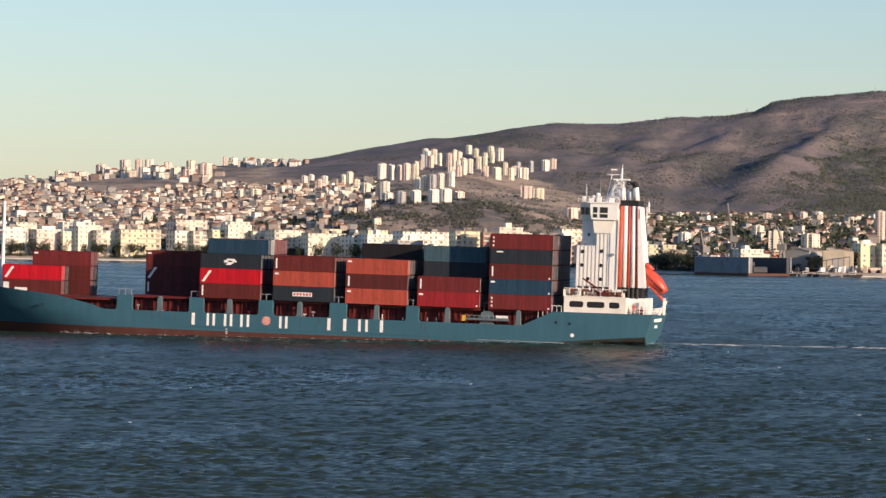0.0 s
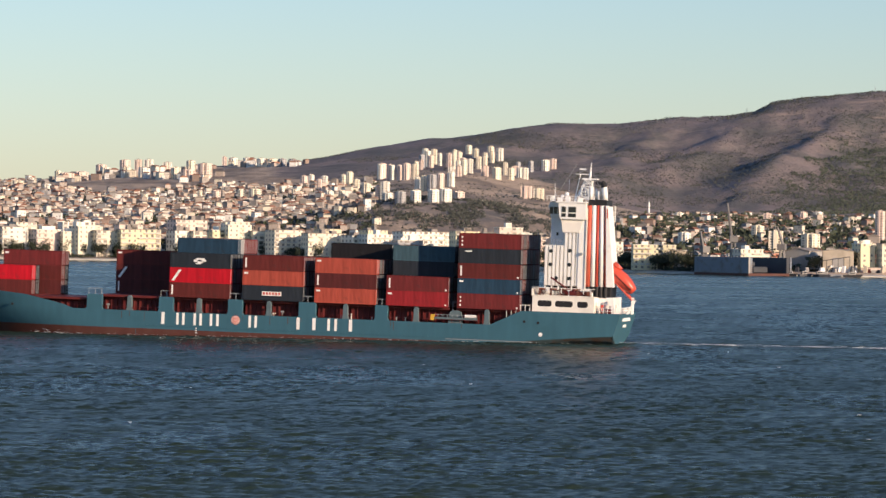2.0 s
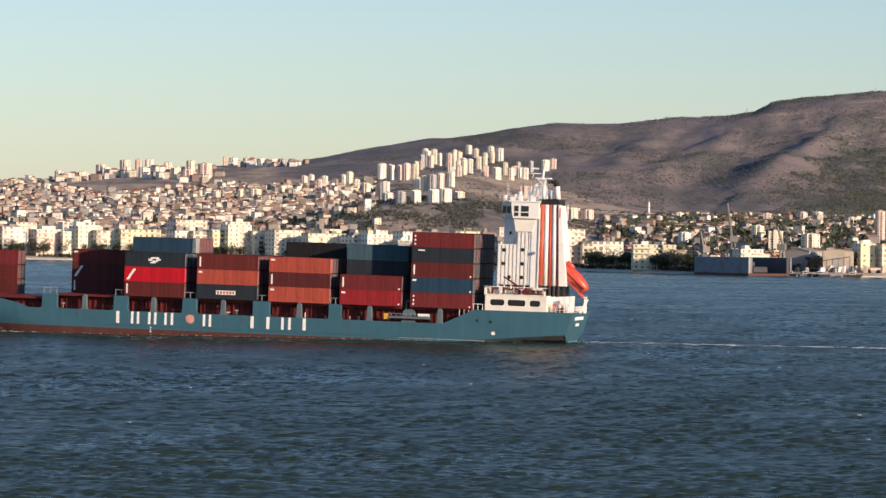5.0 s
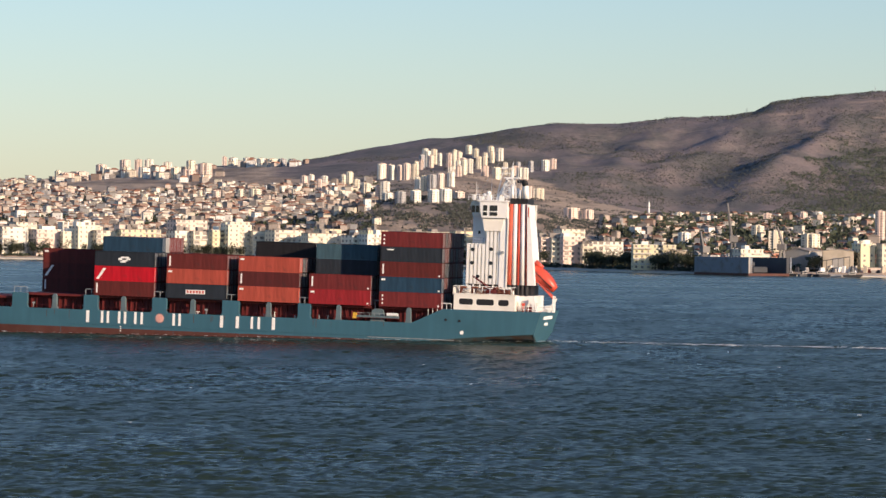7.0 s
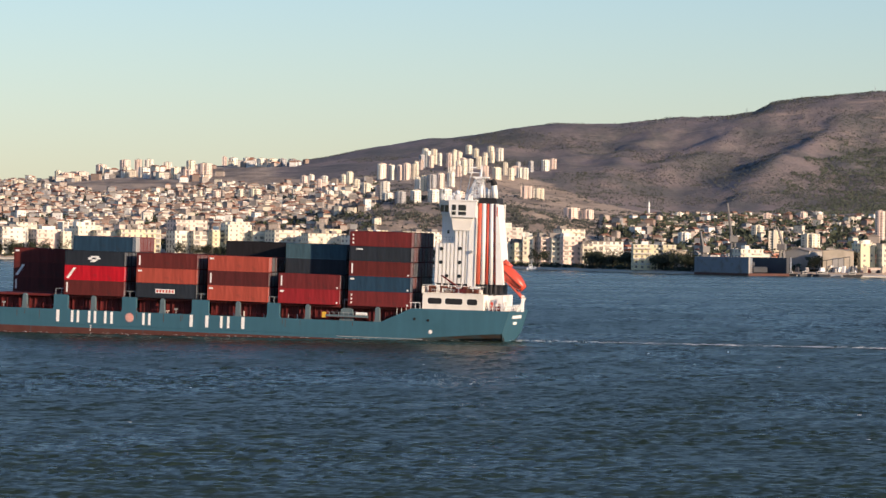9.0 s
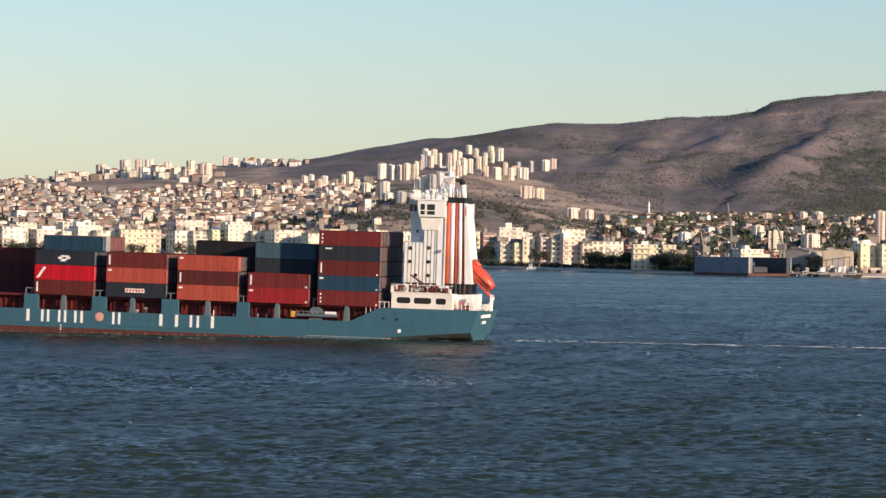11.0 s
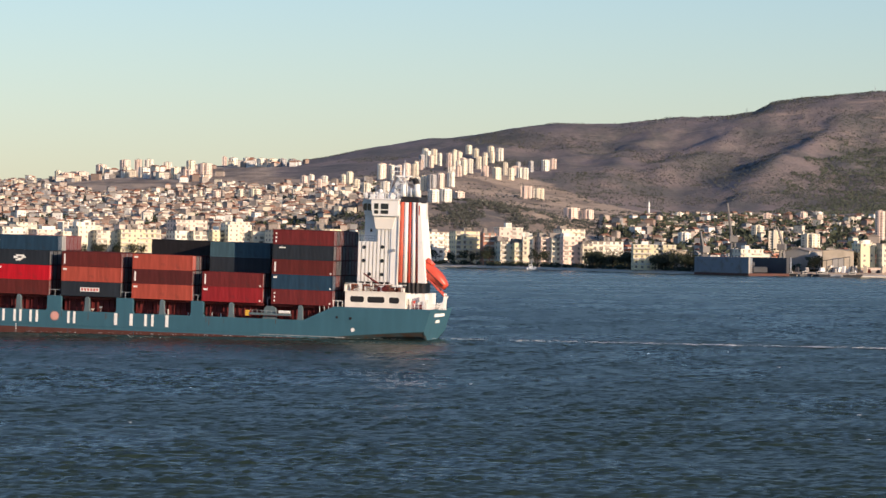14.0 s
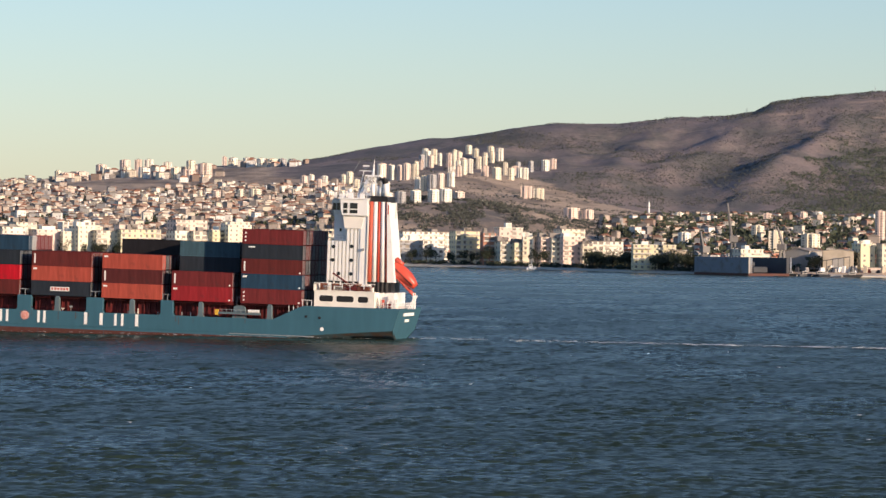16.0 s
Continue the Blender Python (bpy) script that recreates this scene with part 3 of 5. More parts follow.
for u, r, z1, y in ((6.5, 0.38, 30.0, -5.2), (5.0, 0.34, 29.4, -5.4), (5.7, 0.2, 29.7, -6.4)):
    bm = bm_new()
    tube(bm, (u, y, 27.6), (u, y, z1), r, r * 0.9, sides=12)
    part("exhaust_pipe", bm, WHITE, ship, smooth=True)
bm = bm_new()
tube(bm, (3.75, -5.2, 27.6), (3.95, -5.2, 30.2), 0.62, 0.55, sides=14)
main_pipe = part("exhaust_pipe", bm, WHITE, ship, "white main exhaust with a black bent cap", smooth=True)
bm = bm_new()
tube(bm, (3.95, -5.2, 30.15), (4.15, -5.2, 30.8), 0.58, 0.6, sides=14)
tube(bm, (4.15, -5.2, 30.75), (4.45, -5.2, 31.25), 0.6, 0.4, sides=14)
part("cap", bm, BLACK, main_pipe, "black cap", smooth=True)
flat_part("aft_post", [(1.5, -5.0, 23.5, 1.75, -4.8, 26.6)], CREAM, ship)

# radar mast
mast = thing("radar_mast", "", "")
mast.parent = ship
bm = bm_new()
FEET = [(10.2, -8.0), (6.8, -8.0), (6.8, -10.6), (10.2, -10.6)]
HEADS = [(8.3, -8.8), (7.0, -8.8), (7.0, -9.8), (8.3, -9.8)]
LEG_LOW, LEG_HIGH = 27.1, 31.6
for (a, b), (c, d) in zip(FEET, HEADS):
    tube(bm, (a, b, LEG_LOW), (c, d, LEG_HIGH), 0.17, 0.13, sides=6)
for z0, z1 in ((27.3, 28.7), (28.7, 30.2), (30.2, 31.5)):
    k0, k1 = (z0 - LEG_LOW) / 4.5, (z1 - LEG_LOW) / 4.5
    for y in (-8.0, -10.5):
        tube(bm, (10.2 - 1.9 * k0, y, z0), (6.8 + 0.2 * k1, y, z1), 0.09, sides=5)
        tube(bm, (6.8 + 0.2 * k0, y, z0), (10.2 - 1.9 * k1, y, z1), 0.09, sides=5)
        tube(bm, (10.2 - 1.9 * k1, y, z1), (6.8 + 0.2 * k1, y, z1), 0.09, sides=5)
part("lattice", bm, WHITE, mast)
bm = bm_new()
tube(bm, (7.5, -9.2, 31.6), (7.35, -9.2, 34.0), 0.28, 0.14, sides=8)
tube(bm, (7.35, -9.2, 34.0), (7.3, -9.2, 34.8), 0.07, 0.04, sides=6)
part("pole", bm, WHITE, mast)
bm = bm_new()
tube(bm, (10.4, -9, 27.1), (9.3, -9, 32.6), 0.13, 0.08, sides=6)
part("pole", bm, WHITE, mast)
flat_part("yard", [(7.4, -9.3, 32.5, 10.2, -9.1, 32.65)], WHITE, mast)
flat_part("platform", [(5.9, -10.4, 31.55, 8.8, -8.0, 31.8)], WHITE, mast)
flat_part("radar_scanner", [(8.4, -9.6, 33.4, 9.6, -9.2, 33.7)], WHITE, mast)
bm = bm_new()
tube(bm, (6.3, -9.0, 31.0), (5.3, -9.0, 31.0), 0.34, 0.30, sides=10)
tube(bm, (6.0, -9.0, 31.0), (6.0, -9.0, 31.55), 0.12, sides=6)
part("radar_scanner", bm, BLACK, mast, "dark drum-shaped radar scanner")

for u, y, z, r in ((11.6, -7.5, 28.6, 0.45), (8.0, -11.0, 29.2, 0.5), (12.8, -9.5, 28.2, 0.35)):
    bm = bm_new()
    bmesh.ops.create_icosphere(bm, subdivisions=2, radius=r, matrix=Matrix.Translation((u, y, z)))
    tube(bm, (u, y, 27.1), (u, y, z), 0.09, sides=6)
    part("antenna_dome", bm, WHITE, ship, smooth=True)
for u, y, z in ((13.4, -4.2, 30.6), (12.0, -12.0, 31.5), (7.4, -4.0, 30.0), (14.1, -9.0, 30.2)):
    bm = bm_new()
    tube(bm, (u, y, 27.1), (u, y, z), 0.05, 0.03, sides=5)
    part("whip_antenna", bm, WHITE, ship)
bm = bm_new()
for u0, z0, u1, z1 in ((9.6, 32.4, 5.9, 28.0), (7.1, 34.0, 10.1, 32.4), (10.0, 34.5, 14.4, 27.3), (7.2, 33.5, 4.2, 28.0)):
    tube(bm, (u0, -8.6, z0), (u1, -8.2, z1), 0.035, sides=4)
part("rigging", bm, GREY, ship)
# awning posts and fire boxes along the poop
for u, z0, z1, mat in ((3.9, 6.0, 8.0, WHITE), (3.2, 6.0, 7.6, STRIPE_RED), (2.2, 6.0, 7.4, CREAM), (1.2, 6.0, 8.6, WHITE), (0.5, 6.0, 7.8, CREAM)):
    flat_part("poop_locker", [(u - 0.22, -3.4, z0 - 0.1, u + 0.22, -2.8, z1)], mat, ship)
for u in (15.4, 13.2, 10.9, 6.6, 5.2):
    flat_part("rail_stanchion", [(u - 0.06, -1.05, 9.5, u + 0.06, -0.95, 10.6)], WHITE, house)
flat_part("top_rail", [(4.3, -1.05, 10.5, 16.6, -0.95, 10.6)], WHITE, house)
RUST = material("rust_weep", (0.10, 0.055, 0.035), 0.8, vary=0.3, grain=2.0)
rnd = random.Random(33)
for k in range(16):
    u = rnd.uniform(20, 104)
    flat_part("rust_weep", [(u, -0.02, 2.4 - rnd.uniform(0.2, 1.6), u + rnd.uniform(0.04, 0.12), 0.008, 2.9)], RUST, hull)
# draught marks and plate seams on the side
for u in (30.0, 44.0, 58.5, 72.0, 95.0):
    flat_part("plate_seam", [(u, -0.02, -1.5, u + 0.07, 0.012, 2.95)], HULL_BLUE, hull)
for k in range(3):
    flat_part("draught_mark", [(82.6, -0.02, -0.9 + k * 0.42, 82.9, 0.02, -0.72 + k * 0.42)], WHITE, hull)

# free-fall lifeboat on its ramp at the stern
ramp = part("lifeboat_ramp", (lambda b: [tube(b, (2.4, y, 12.9), (-1.9, y, 8.6), 0.2, sides=6) for y in (-8.6, -6.8)] and b)(bm_new()), STRIPE_RED, ship)
bm = bm_new()
for y in (-8.6, -6.8):
    tube(bm, (-1.9, y, 5.9), (-1.9, y, 9.1), 0.16, sides=6)
    tube(bm, (-1.0, y, 5.9), (-2.3, y, 8.6), 0.14, sides=6)
part("ramp_frame", bm, WHITE, ramp)
bm = bm_new()
boat = []
for k in range(13):
    s = k / 12
    w = 1.55 * math.sin(math.pi * min(max(0.12 + s * 0.80, 0), 1)) ** 0.55
    ring = []
    for j in range(14):
        a = 2 * math.pi * j / 14
        ring.append(bm.verts.new((3.1 - 6.2 * s, w * math.cos(a), w * (1.0 if math.sin(a) > 0 else 0.85) * math.sin(a))))
    boat.append(ring)
for r0, r1 in zip(boat, boat[1:]):
    for j in range(14):
        bm.faces.new((r0[j], r0[(j + 1) % 14], r1[(j + 1) % 14], r1[j]))
bm.faces.new(boat[0])
bm.faces.new(boat[-1][::-1])
box(bm, 1.6, -0.6, 0.9, 3.4, 0.6, 1.75)
bmesh.ops.transform(bm, matrix=pose(0.25, -7.7, 12.35, 0, -42, 0), verts=bm.verts[:])
lifeboat = part("lifeboat", bm, ORANGE, ship, "orange enclosed free-fall lifeboat on its ramp", smooth=True)
bm = bm_new()
box(bm, -2.6, -1.57, -0.08, 2.5, 1.57, 0.06)
bmesh.ops.transform(bm, matrix=pose(0.25, -7.7, 12.35, 0, -42, 0), verts=bm.verts[:])
part("fender", bm, BLACK, lifeboat, "dark fender line")
flat_part("lifeboat_lamp", [(0.9, -7.8, 14.2, 1.1, -7.6, 15.4)], WHITE, ship)
# stern rail, stairs and gear
bm = bm_new()
for y in np.arange(-BEAM + 1.6, -1.5, 1.0):
    tube(bm, (0.3, y, 5.9), (0.3, y, 7.0), 0.06, sides=5)
for u in np.arange(0.3, 4.4, 0.8):
    tube(bm, (u, -1.4, 5.9), (u, -1.4, 7.0), 0.06, sides=5)
for z in (6.45, 7.0):
    tube(bm, (0.3, -BEAM + 1.6, z), (0.3, -1.4, z), 0.06, sides=5)
    tube(bm, (0.3, -1.4, z), (4.4, -1.4, z), 0.06, sides=5)
part("stern_rail", bm, WHITE, ship)
flat_part("stern_house", [(1.3, -14.0, 5.8, 4.6, -4.2, 9.0)], WHITE, ship)
for i in range(8):
    flat_part("stair_step", [(2.6 + i * 0.28, -2.6, 5.8 + i * 0.42, 3.3 + i * 0.28, -1.6, 5.9 + i * 0.42)], CREAM, ship)
bm = bm_new()
tube(bm, (2.2, -1.9, 6.4), (1.3, -1.9, 6.4), 0.55, sides=12)
part("mooring_winch", bm, DECK_RED, ship)
bm = bm_new()
for u in np.arange(16.8, 21.5, 0.9):
    box(bm, u - 0.05, -0.5, hull_top(u) - 0.1, u + 0.05, -0.42, 7.1)
box(bm, 16.8, -0.5, 7.0, 21.4, -0.42, 7.12)
part("stern_rail", bm, WHITE, ship)

# ---- containers: forty-foot high cubes ----
CL, CW, CH = 12.19, 2.44, 2.896


def container_meshes(colour, tag):
    paint = material("container_paint_" + tag, colour, 0.6, spec=0.25, vary=0.30, grain=1.6, streak=0.10, second=[c * 0.72 + 0.008 for c in colour],
                     second_scale=0.55, second_cover=0.56, random_tint=0.12, bump=0.01)
    end = material("container_end_" + tag, [c * 0.75 + 0.03 for c in colour], 0.5, vary=0.15, random_tint=0.3) if tag in ("slate", "white") else paint
    bm = bm_new()
    # corrugated sides: x from 0 (aft) to CL, port face at y = 0
    steps, depth = 44, 0.016
    prof = []
    pitch = (CL - 0.4) / steps
    for i in range(steps):
        x = 0.2 + i * pitch
        prof += [(x, depth), (x + pitch * 0.25, depth), (x + pitch * 0.5, 0.0), (x + pitch * 0.75, 0.0)]
    prof.append((CL - 0.2, depth))
    for face in (0, 1):
        rows = []
        for z in (0.17, CH - 0.1):
            rows.append([bm.verts.new((x, -0.03 - d if face == 0 else -CW + 0.03 + d, z)) for x, d in prof])
        for i in range(len(prof) - 1):
            bm.faces.new((rows[0][i], rows[0][i + 1], rows[1][i + 1], rows[1][i]))
    box(bm, 0.05, -CW + 0.06, CH - 0.12, CL - 0.05, -0.06, CH - 0.04)
    box(bm, 0.05, -CW + 0.06, 0.1, CL - 0.05, -0.06, 0.18)
    box(bm, CL - 0.1, -CW + 0.06, 0.17, CL - 0.05, -0.06, CH - 0.1)
    body = mesh_of("body", bm, paint)
    bm = bm_new()
    for x in (0, CL - 0.18):
        for y in (-CW, -0.16):
            box(bm, x, y, 0, x + 0.18, y + 0.16, CH)
    for y in (-CW, -0.1):
        for z0, z1 in ((0, 0.17), (CH - 0.11, CH)):
            box(bm, 0.18, y, z0, CL - 0.18, y + 0.1, z1)
    frame_me = mesh_of("edge_frame", bm, paint)
    bm = bm_new()
    box(bm, 0.03, -CW / 2 + 0.01, 0.17, 0.09, -0.16, CH - 0.12)
    door = mesh_of("door", bm, end)
    bm = bm_new()
    for y in (-0.5, -0.95):
        tube(bm, (0.01, y, 0.15), (0.01, y, CH - 0.12), 0.025, sides=5)
    bars = mesh_of("lock_bar", bm, GREY)
    return body, frame_me, door, bars


COLOURS = {
    "dark_red": (0.150, 0.022, 0.022), "brown_red": (0.120, 0.021, 0.018), "orange": (0.40, 0.074, 0.047), "red": (0.26, 0.017, 0.021),
    "bright_red": (0.50, 0.008, 0.018), "blue": (0.016, 0.046, 0.082), "slate": (0.019, 0.025, 0.034), "teal": (0.05, 0.105, 0.135),
    "maroon": (0.095, 0.019, 0.018), "white": (0.5, 0.5, 0.48), "black": (0.012, 0.011, 0.013)}
WORDS = {"dark_red": "dark red", "brown_red": "brownish red", "orange": "faded orange", "red": "red", "bright_red": "bright red", "blue": "blue",
         "slate": "dark slate", "teal": "weathered teal", "maroon": "deep maroon", "white": "off-white", "black": "near-black"}
C_MESH = {k: container_meshes(c, k) for k, c in COLOURS.items()}
containers = []


def container(colour, u, row, z, marks=""):
    """One container; u is its aft end, row counts from port."""
    body, frame_me, door, bars = C_MESH[colour]
    at = pose(u, -0.05 - row * 2.535, z)
    c = thing("shipping_container", WORDS[colour] + " corrugated steel shipping container stacked on deck", "shipping container", group="containers on the ship")
    shared("body", body, c)
    shared("edge_frame", frame_me, c)
    if row < 8:
        d = shared("door", door, c)
        shared("lock_bar", bars, d)
        d = shared("door", door, c, pose(0, -CW / 2 + 0.15, 0))
        shared("lock_bar", bars, d)
    for k, m in enumerate(marks.split()):
        mats = {"v": [(CL - 0.75, 0.5, CL - 0.45, 2.4)], "t": [(CL - 1.1, 2.15, CL - 0.3, 2.5)], "b": [(4.3, 0.95, 8.2, 1.75)],
                "d": [(CL - 1.0 - i * 0.16, 0.3 + i * 0.24, CL - 0.45 - i * 0.16, 0.54 + i * 0.24) for i in range(9)],
                "n": [(0.3, 0.25, 0.62, 0.55)], "l": [(CL - 2.6, 2.2, CL - 1.3, 2.45)],
                "s": [(CL - 0.8, 0.45 + i * 0.75, CL - 0.5, 0.8 + i * 0.75) for i in range(3)],
                "e": [(4.9, 1.3, 5.8, 1.6), (5.5, 1.0, 6.6, 1.3), (5.2, 1.6, 6.9, 1.95), (6.6, 1.2, 7.4, 1.65), (5.9, 0.75, 7.0, 1.0)],
                "w": [(CL - 1.4, 0.5, CL - 0.2, 2.3)], "m": [(7.0, 0.7, 9.6, 1.3)]}[m]
        for group in ([mats] if m in "de" else [[q] for q in mats]):
            bm = bm_new()
            for x0, z0, x1, z1 in group:
                box(bm, x0, -0.03, z0, x1, 0.012, z1)
            part("marking", bm, WHITE, c, "plain pale marking bars")
        if m == "b":
            flat_part("marking", [(4.5 + i * 0.62, 0.0, 1.1, 4.9 + i * 0.62, 0.02, 1.6) for i in range(6)], STRIPE_RED, c, "red bars on the white panel")
    containers.append((c, at))
    return c


AFT = {"A": 18.81, "B": 32.80, "C": 47.05, "D": 61.57, "E": 76.30, "F": 91.1}
fill = random.Random(21)
# inner rows get dark colours in place of the shade on their ends
NAMES_IN = ["maroon", "slate", "black", "brown_red", "maroon", "black"]


def stack(bay, rows, base, levels, first=(), marks=()):
    for r in rows:
        for k in range(levels):
            if r == rows[0] and first:
                container(first[k], AFT.get(bay, bay), r, base + k * CH, marks[k] if k < len(marks) else "")
            else:
                container(fill.choice(NAMES_IN), AFT.get(bay, bay), r, base + k * CH)


stack("A", range(0, 8), 6.0, 5, ("dark_red", "blue", "brown_red", "slate", "dark_red"), ("s n", "t n", "v n", "l", "s"))
stack("B", range(0, 2), 6.0, 2, ("red", "dark_red"), ("t n", "v n"))
stack("B", range(2, 8), 6.0, 4, ("red", "dark_red", "slate", "teal"), ("", "", "", ""))
stack("C", range(0, 5), 6.0, 3, ("orange", "maroon", "orange"), ("t", "v", "t"))
stack("C", range(5, 8), 6.0, 4, ("maroon", "slate", "black", "black"))
stack("D", range(0, 8), 6.0, 3, ("slate", "orange", "brown_red"), ("b", "t", "v"))
stack("E", range(0, 2), 6.0, 3, ("brown_red", "bright_red", "slate"), ("v", "d", "e"))
for r in range(2, 4):
    stack("E", range(r, r + 1), 6.0, 4, ("dark_red", "red", "slate", ("blue", "white")[r - 2]))
for r in range(4, 8):
    stack("E", range(r, r + 1), 6.0, 4, ("dark_red", "maroon", "slate", "dark_red"))
stack("F", range(5, 8), 6.0, 3, ("maroon", "maroon", "brown_red"), ("v", "d", "t"))
stack(118.4, range(2, 4), 5.2, 2, ("brown_red", "bright_red"), ("w m", "d"))
stack(115.6, range(6, 8), 5.2, 3, ("maroon", "brown_red", "dark_red"), ("", "d", "t"))


# ---- the far shore ----
TREE_GREEN = material("tree_leaves", (0.042, 0.052, 0.030), 0.8, vary=0.35, grain=0.5, island_tint=0.4)
# scrub greyed and lifted towards the ground tone, as haze in the colour
SCRUB = material("scrub_leaves", (0.072, 0.078, 0.066), 0.9, vary=0.3, grain=0.3, island_tint=0.45)
BARK = material("bark", (0.10, 0.075, 0.05), 0.9)
QUAY = material("quay_stone", (0.60, 0.56, 0.49), 0.9, vary=0.2, grain=0.4)
SHUTTER = material("window_and_shutter", (0.30, 0.265, 0.225), 0.45, vary=0.3, grain=0.25, island_tint=0.6)
SLAB = material("balcony_slab", (0.72, 0.68, 0.60), 0.8, vary=0.1)
ROOF_TILE = material("roof_tile", (0.30, 0.115, 0.07), 0.9, vary=0.2, grain=0.5, random_tint=0.3)
ROOF_FLAT = material("flat_roof", (0.30, 0.27, 0.24), 0.9, vary=0.2)
PLASTER = [material("plaster_" + k, c, 0.9, vary=0.07, grain=0.2, second=[x * 0.86 for x in c], second_scale=0.12, second_cover=0.58)
           for k, c in (("white", (0.87, 0.82, 0.70)), ("pink", (0.80, 0.64, 0.54)), ("cream", (0.84, 0.76, 0.59)), ("yellow", (0.81, 0.72, 0.48)),
                        ("grey", (0.42, 0.42, 0.42)), ("brick", (0.55, 0.25, 0.17)))]
CONCRETE = material("weathered_concrete", (0.40, 0.38, 0.35), 0.9, vary=0.15, grain=0.3)
# dark steel fittings; also stands for shade inside the floating dock
DARK_STEEL_AND_SHADE = material("dark_steel_and_dock_shade", (0.055, 0.06, 0.07), 0.6, vary=0.2, grain=0.3)
DOCK_GREY = material("dock_grey_paint", (0.20, 0.23, 0.27), 0.6, vary=0.12, grain=0.15, second=(0.16, 0.15, 0.15), second_scale=0.2)
TAN_WALL = material("tan_cladding", (0.55, 0.47, 0.36), 0.8, vary=0.08, grain=0.2)

# plan: x, y, width, height of the roof over the sea
TOWERS_0 = (
    (-67.4, 3992, 9.8, 94.8),
    (-57.9, 3952, 7.9, 93.0),
    (-47.8, 3916, 5.4, 91.9),
    (-40.1, 3904, 8.4, 93.6),
    (-30.5, 4048, 5.0, 98.3),
    (-25.3, 4152, 7.0, 108.0),
    (-18.9, 4200, 6.5, 113.7),
    (-11.9, 4248, 7.8, 116.8),
    (-5.0, 4196, 4.5, 111.2),
    (-19.7, 3656, 6.2, 76.9),
    (-12.1, 3648, 9.0, 78.0),
    (-3.7, 3664, 7.9, 79.5),
    (5.6, 4164, 6.4, 110.7),
    (10.6, 4104, 3.8, 112.0),
    (18.1, 4256, 5.2, 114.2),
    (7.5, 3868, 7.7, 90.1),
    (14.9, 3956, 5.5, 98.4),
    (21.2, 3996, 6.8, 99.9),
    (28.5, 4036, 7.4, 102.1),
    (37.5, 4388, 8.1, 121.4),
    (38.9, 4156, 6.4, 107.2),
    (47.3, 4264, 5.9, 114.1),
    (55.6, 4296, 5.9, 115.6),
    (65.3, 4328, 8.6, 121.1),
)
TOWERS_1 = (
    (-31.2, 2644, 7.7, 49.8),
    (-20.2, 2648, 7.7, 50.8),
    (-7.5, 2660, 8.2, 51.9),
    (1.1, 2672, 9.0, 52.6),
    (57.1, 3988, 9.8, 92.3),
    (68.2, 4092, 5.7, 100.0),
    (73.0, 4020, 7.4, 92.5),
    (82.8, 4112, 5.1, 100.6),
    (89.1, 4048, 8.7, 93.3),
    (98.4, 4172, 5.8, 103.3),
    (115.5, 4200, 9.0, 105.4),
    (81.9, 3648, 12.9, 68.2),
)
CREST_0 = (
    (-443.7, 4224, 7.1, 85.0),
    (-430.8, 4200, 17.4, 82.2),
    (-415.6, 4216, 16.2, 84.0),
    (-450.9, 4832, 13.4, 103.2),
    (-399.5, 4336, 11.3, 91.5),
    (-419.7, 4832, 13.4, 109.7),
    (-401.9, 4832, 10.4, 110.7),
    (-366.9, 4244, 11.1, 90.4),
    (-344.7, 4212, 11.0, 90.2),
    (-388.2, 4832, 12.6, 110.9),
    (-331.1, 4400, 11.5, 99.8),
    (-303.7, 4160, 11.5, 89.9),
    (-284.9, 4088, 15.7, 86.4),
    (-303.4, 4400, 10.1, 102.2),
    (-272.1, 4180, 16.1, 95.2),
    (-288.8, 4832, 6.7, 116.1),
    (-277.6, 4832, 11.1, 114.8),
    (-251.1, 4684, 10.8, 112.2),
    (-228.7, 4596, 10.6, 110.0),
    (-215.1, 4592, 12.0, 109.5),
    (-201.3, 4568, 10.5, 109.2),
    (-187.9, 4548, 10.5, 108.3),
    (-451.9, 4024, 6.2, 74.1),
    (-450.5, 3884, 13.1, 69.0),
)
CREST_1 = (
    (-407.2, 3768, 8.7, 64.6),
    (-387.0, 3564, 12.1, 55.6),
    (-370.1, 3624, 12.3, 58.2),
    (-479.4, 4016, 11.1, 69.2),
)
MID_RISE_0 = (
    (-148.0, 3896, 7.8, 78.6),
    (-141.4, 3912, 6.6, 80.2),
    (-125.1, 3692, 5.7, 72.4),
    (-122.5, 3768, 7.0, 77.0),
    (-104.7, 3824, 5.3, 79.3),
    (-98.8, 3844, 7.7, 82.7),
    (-89.3, 3744, 7.5, 73.7),
    (-75.9, 3580, 8.3, 67.7),
    (-62.6, 3488, 4.8, 64.0),
    (-55.6, 3484, 9.1, 68.3),
    (-233.4, 3520, 4.3, 57.5),
    (-217.7, 3516, 8.1, 57.6),
    (-194.9, 3528, 6.5, 59.2),
    (-181.1, 3524, 11.9, 59.9),
    (-160.1, 3648, 5.6, 64.5),
    (-143.6, 3548, 6.5, 60.2),
    (-279.5, 3436, 6.3, 52.1),
    (-265.5, 3376, 11.9, 49.1),
    (-255.6, 3376, 7.8, 48.2),
    (-292.2, 3340, 6.2, 47.3),
    (-109.1, 3500, 8.1, 59.1),
    (-97.2, 3524, 6.5, 59.6),
)
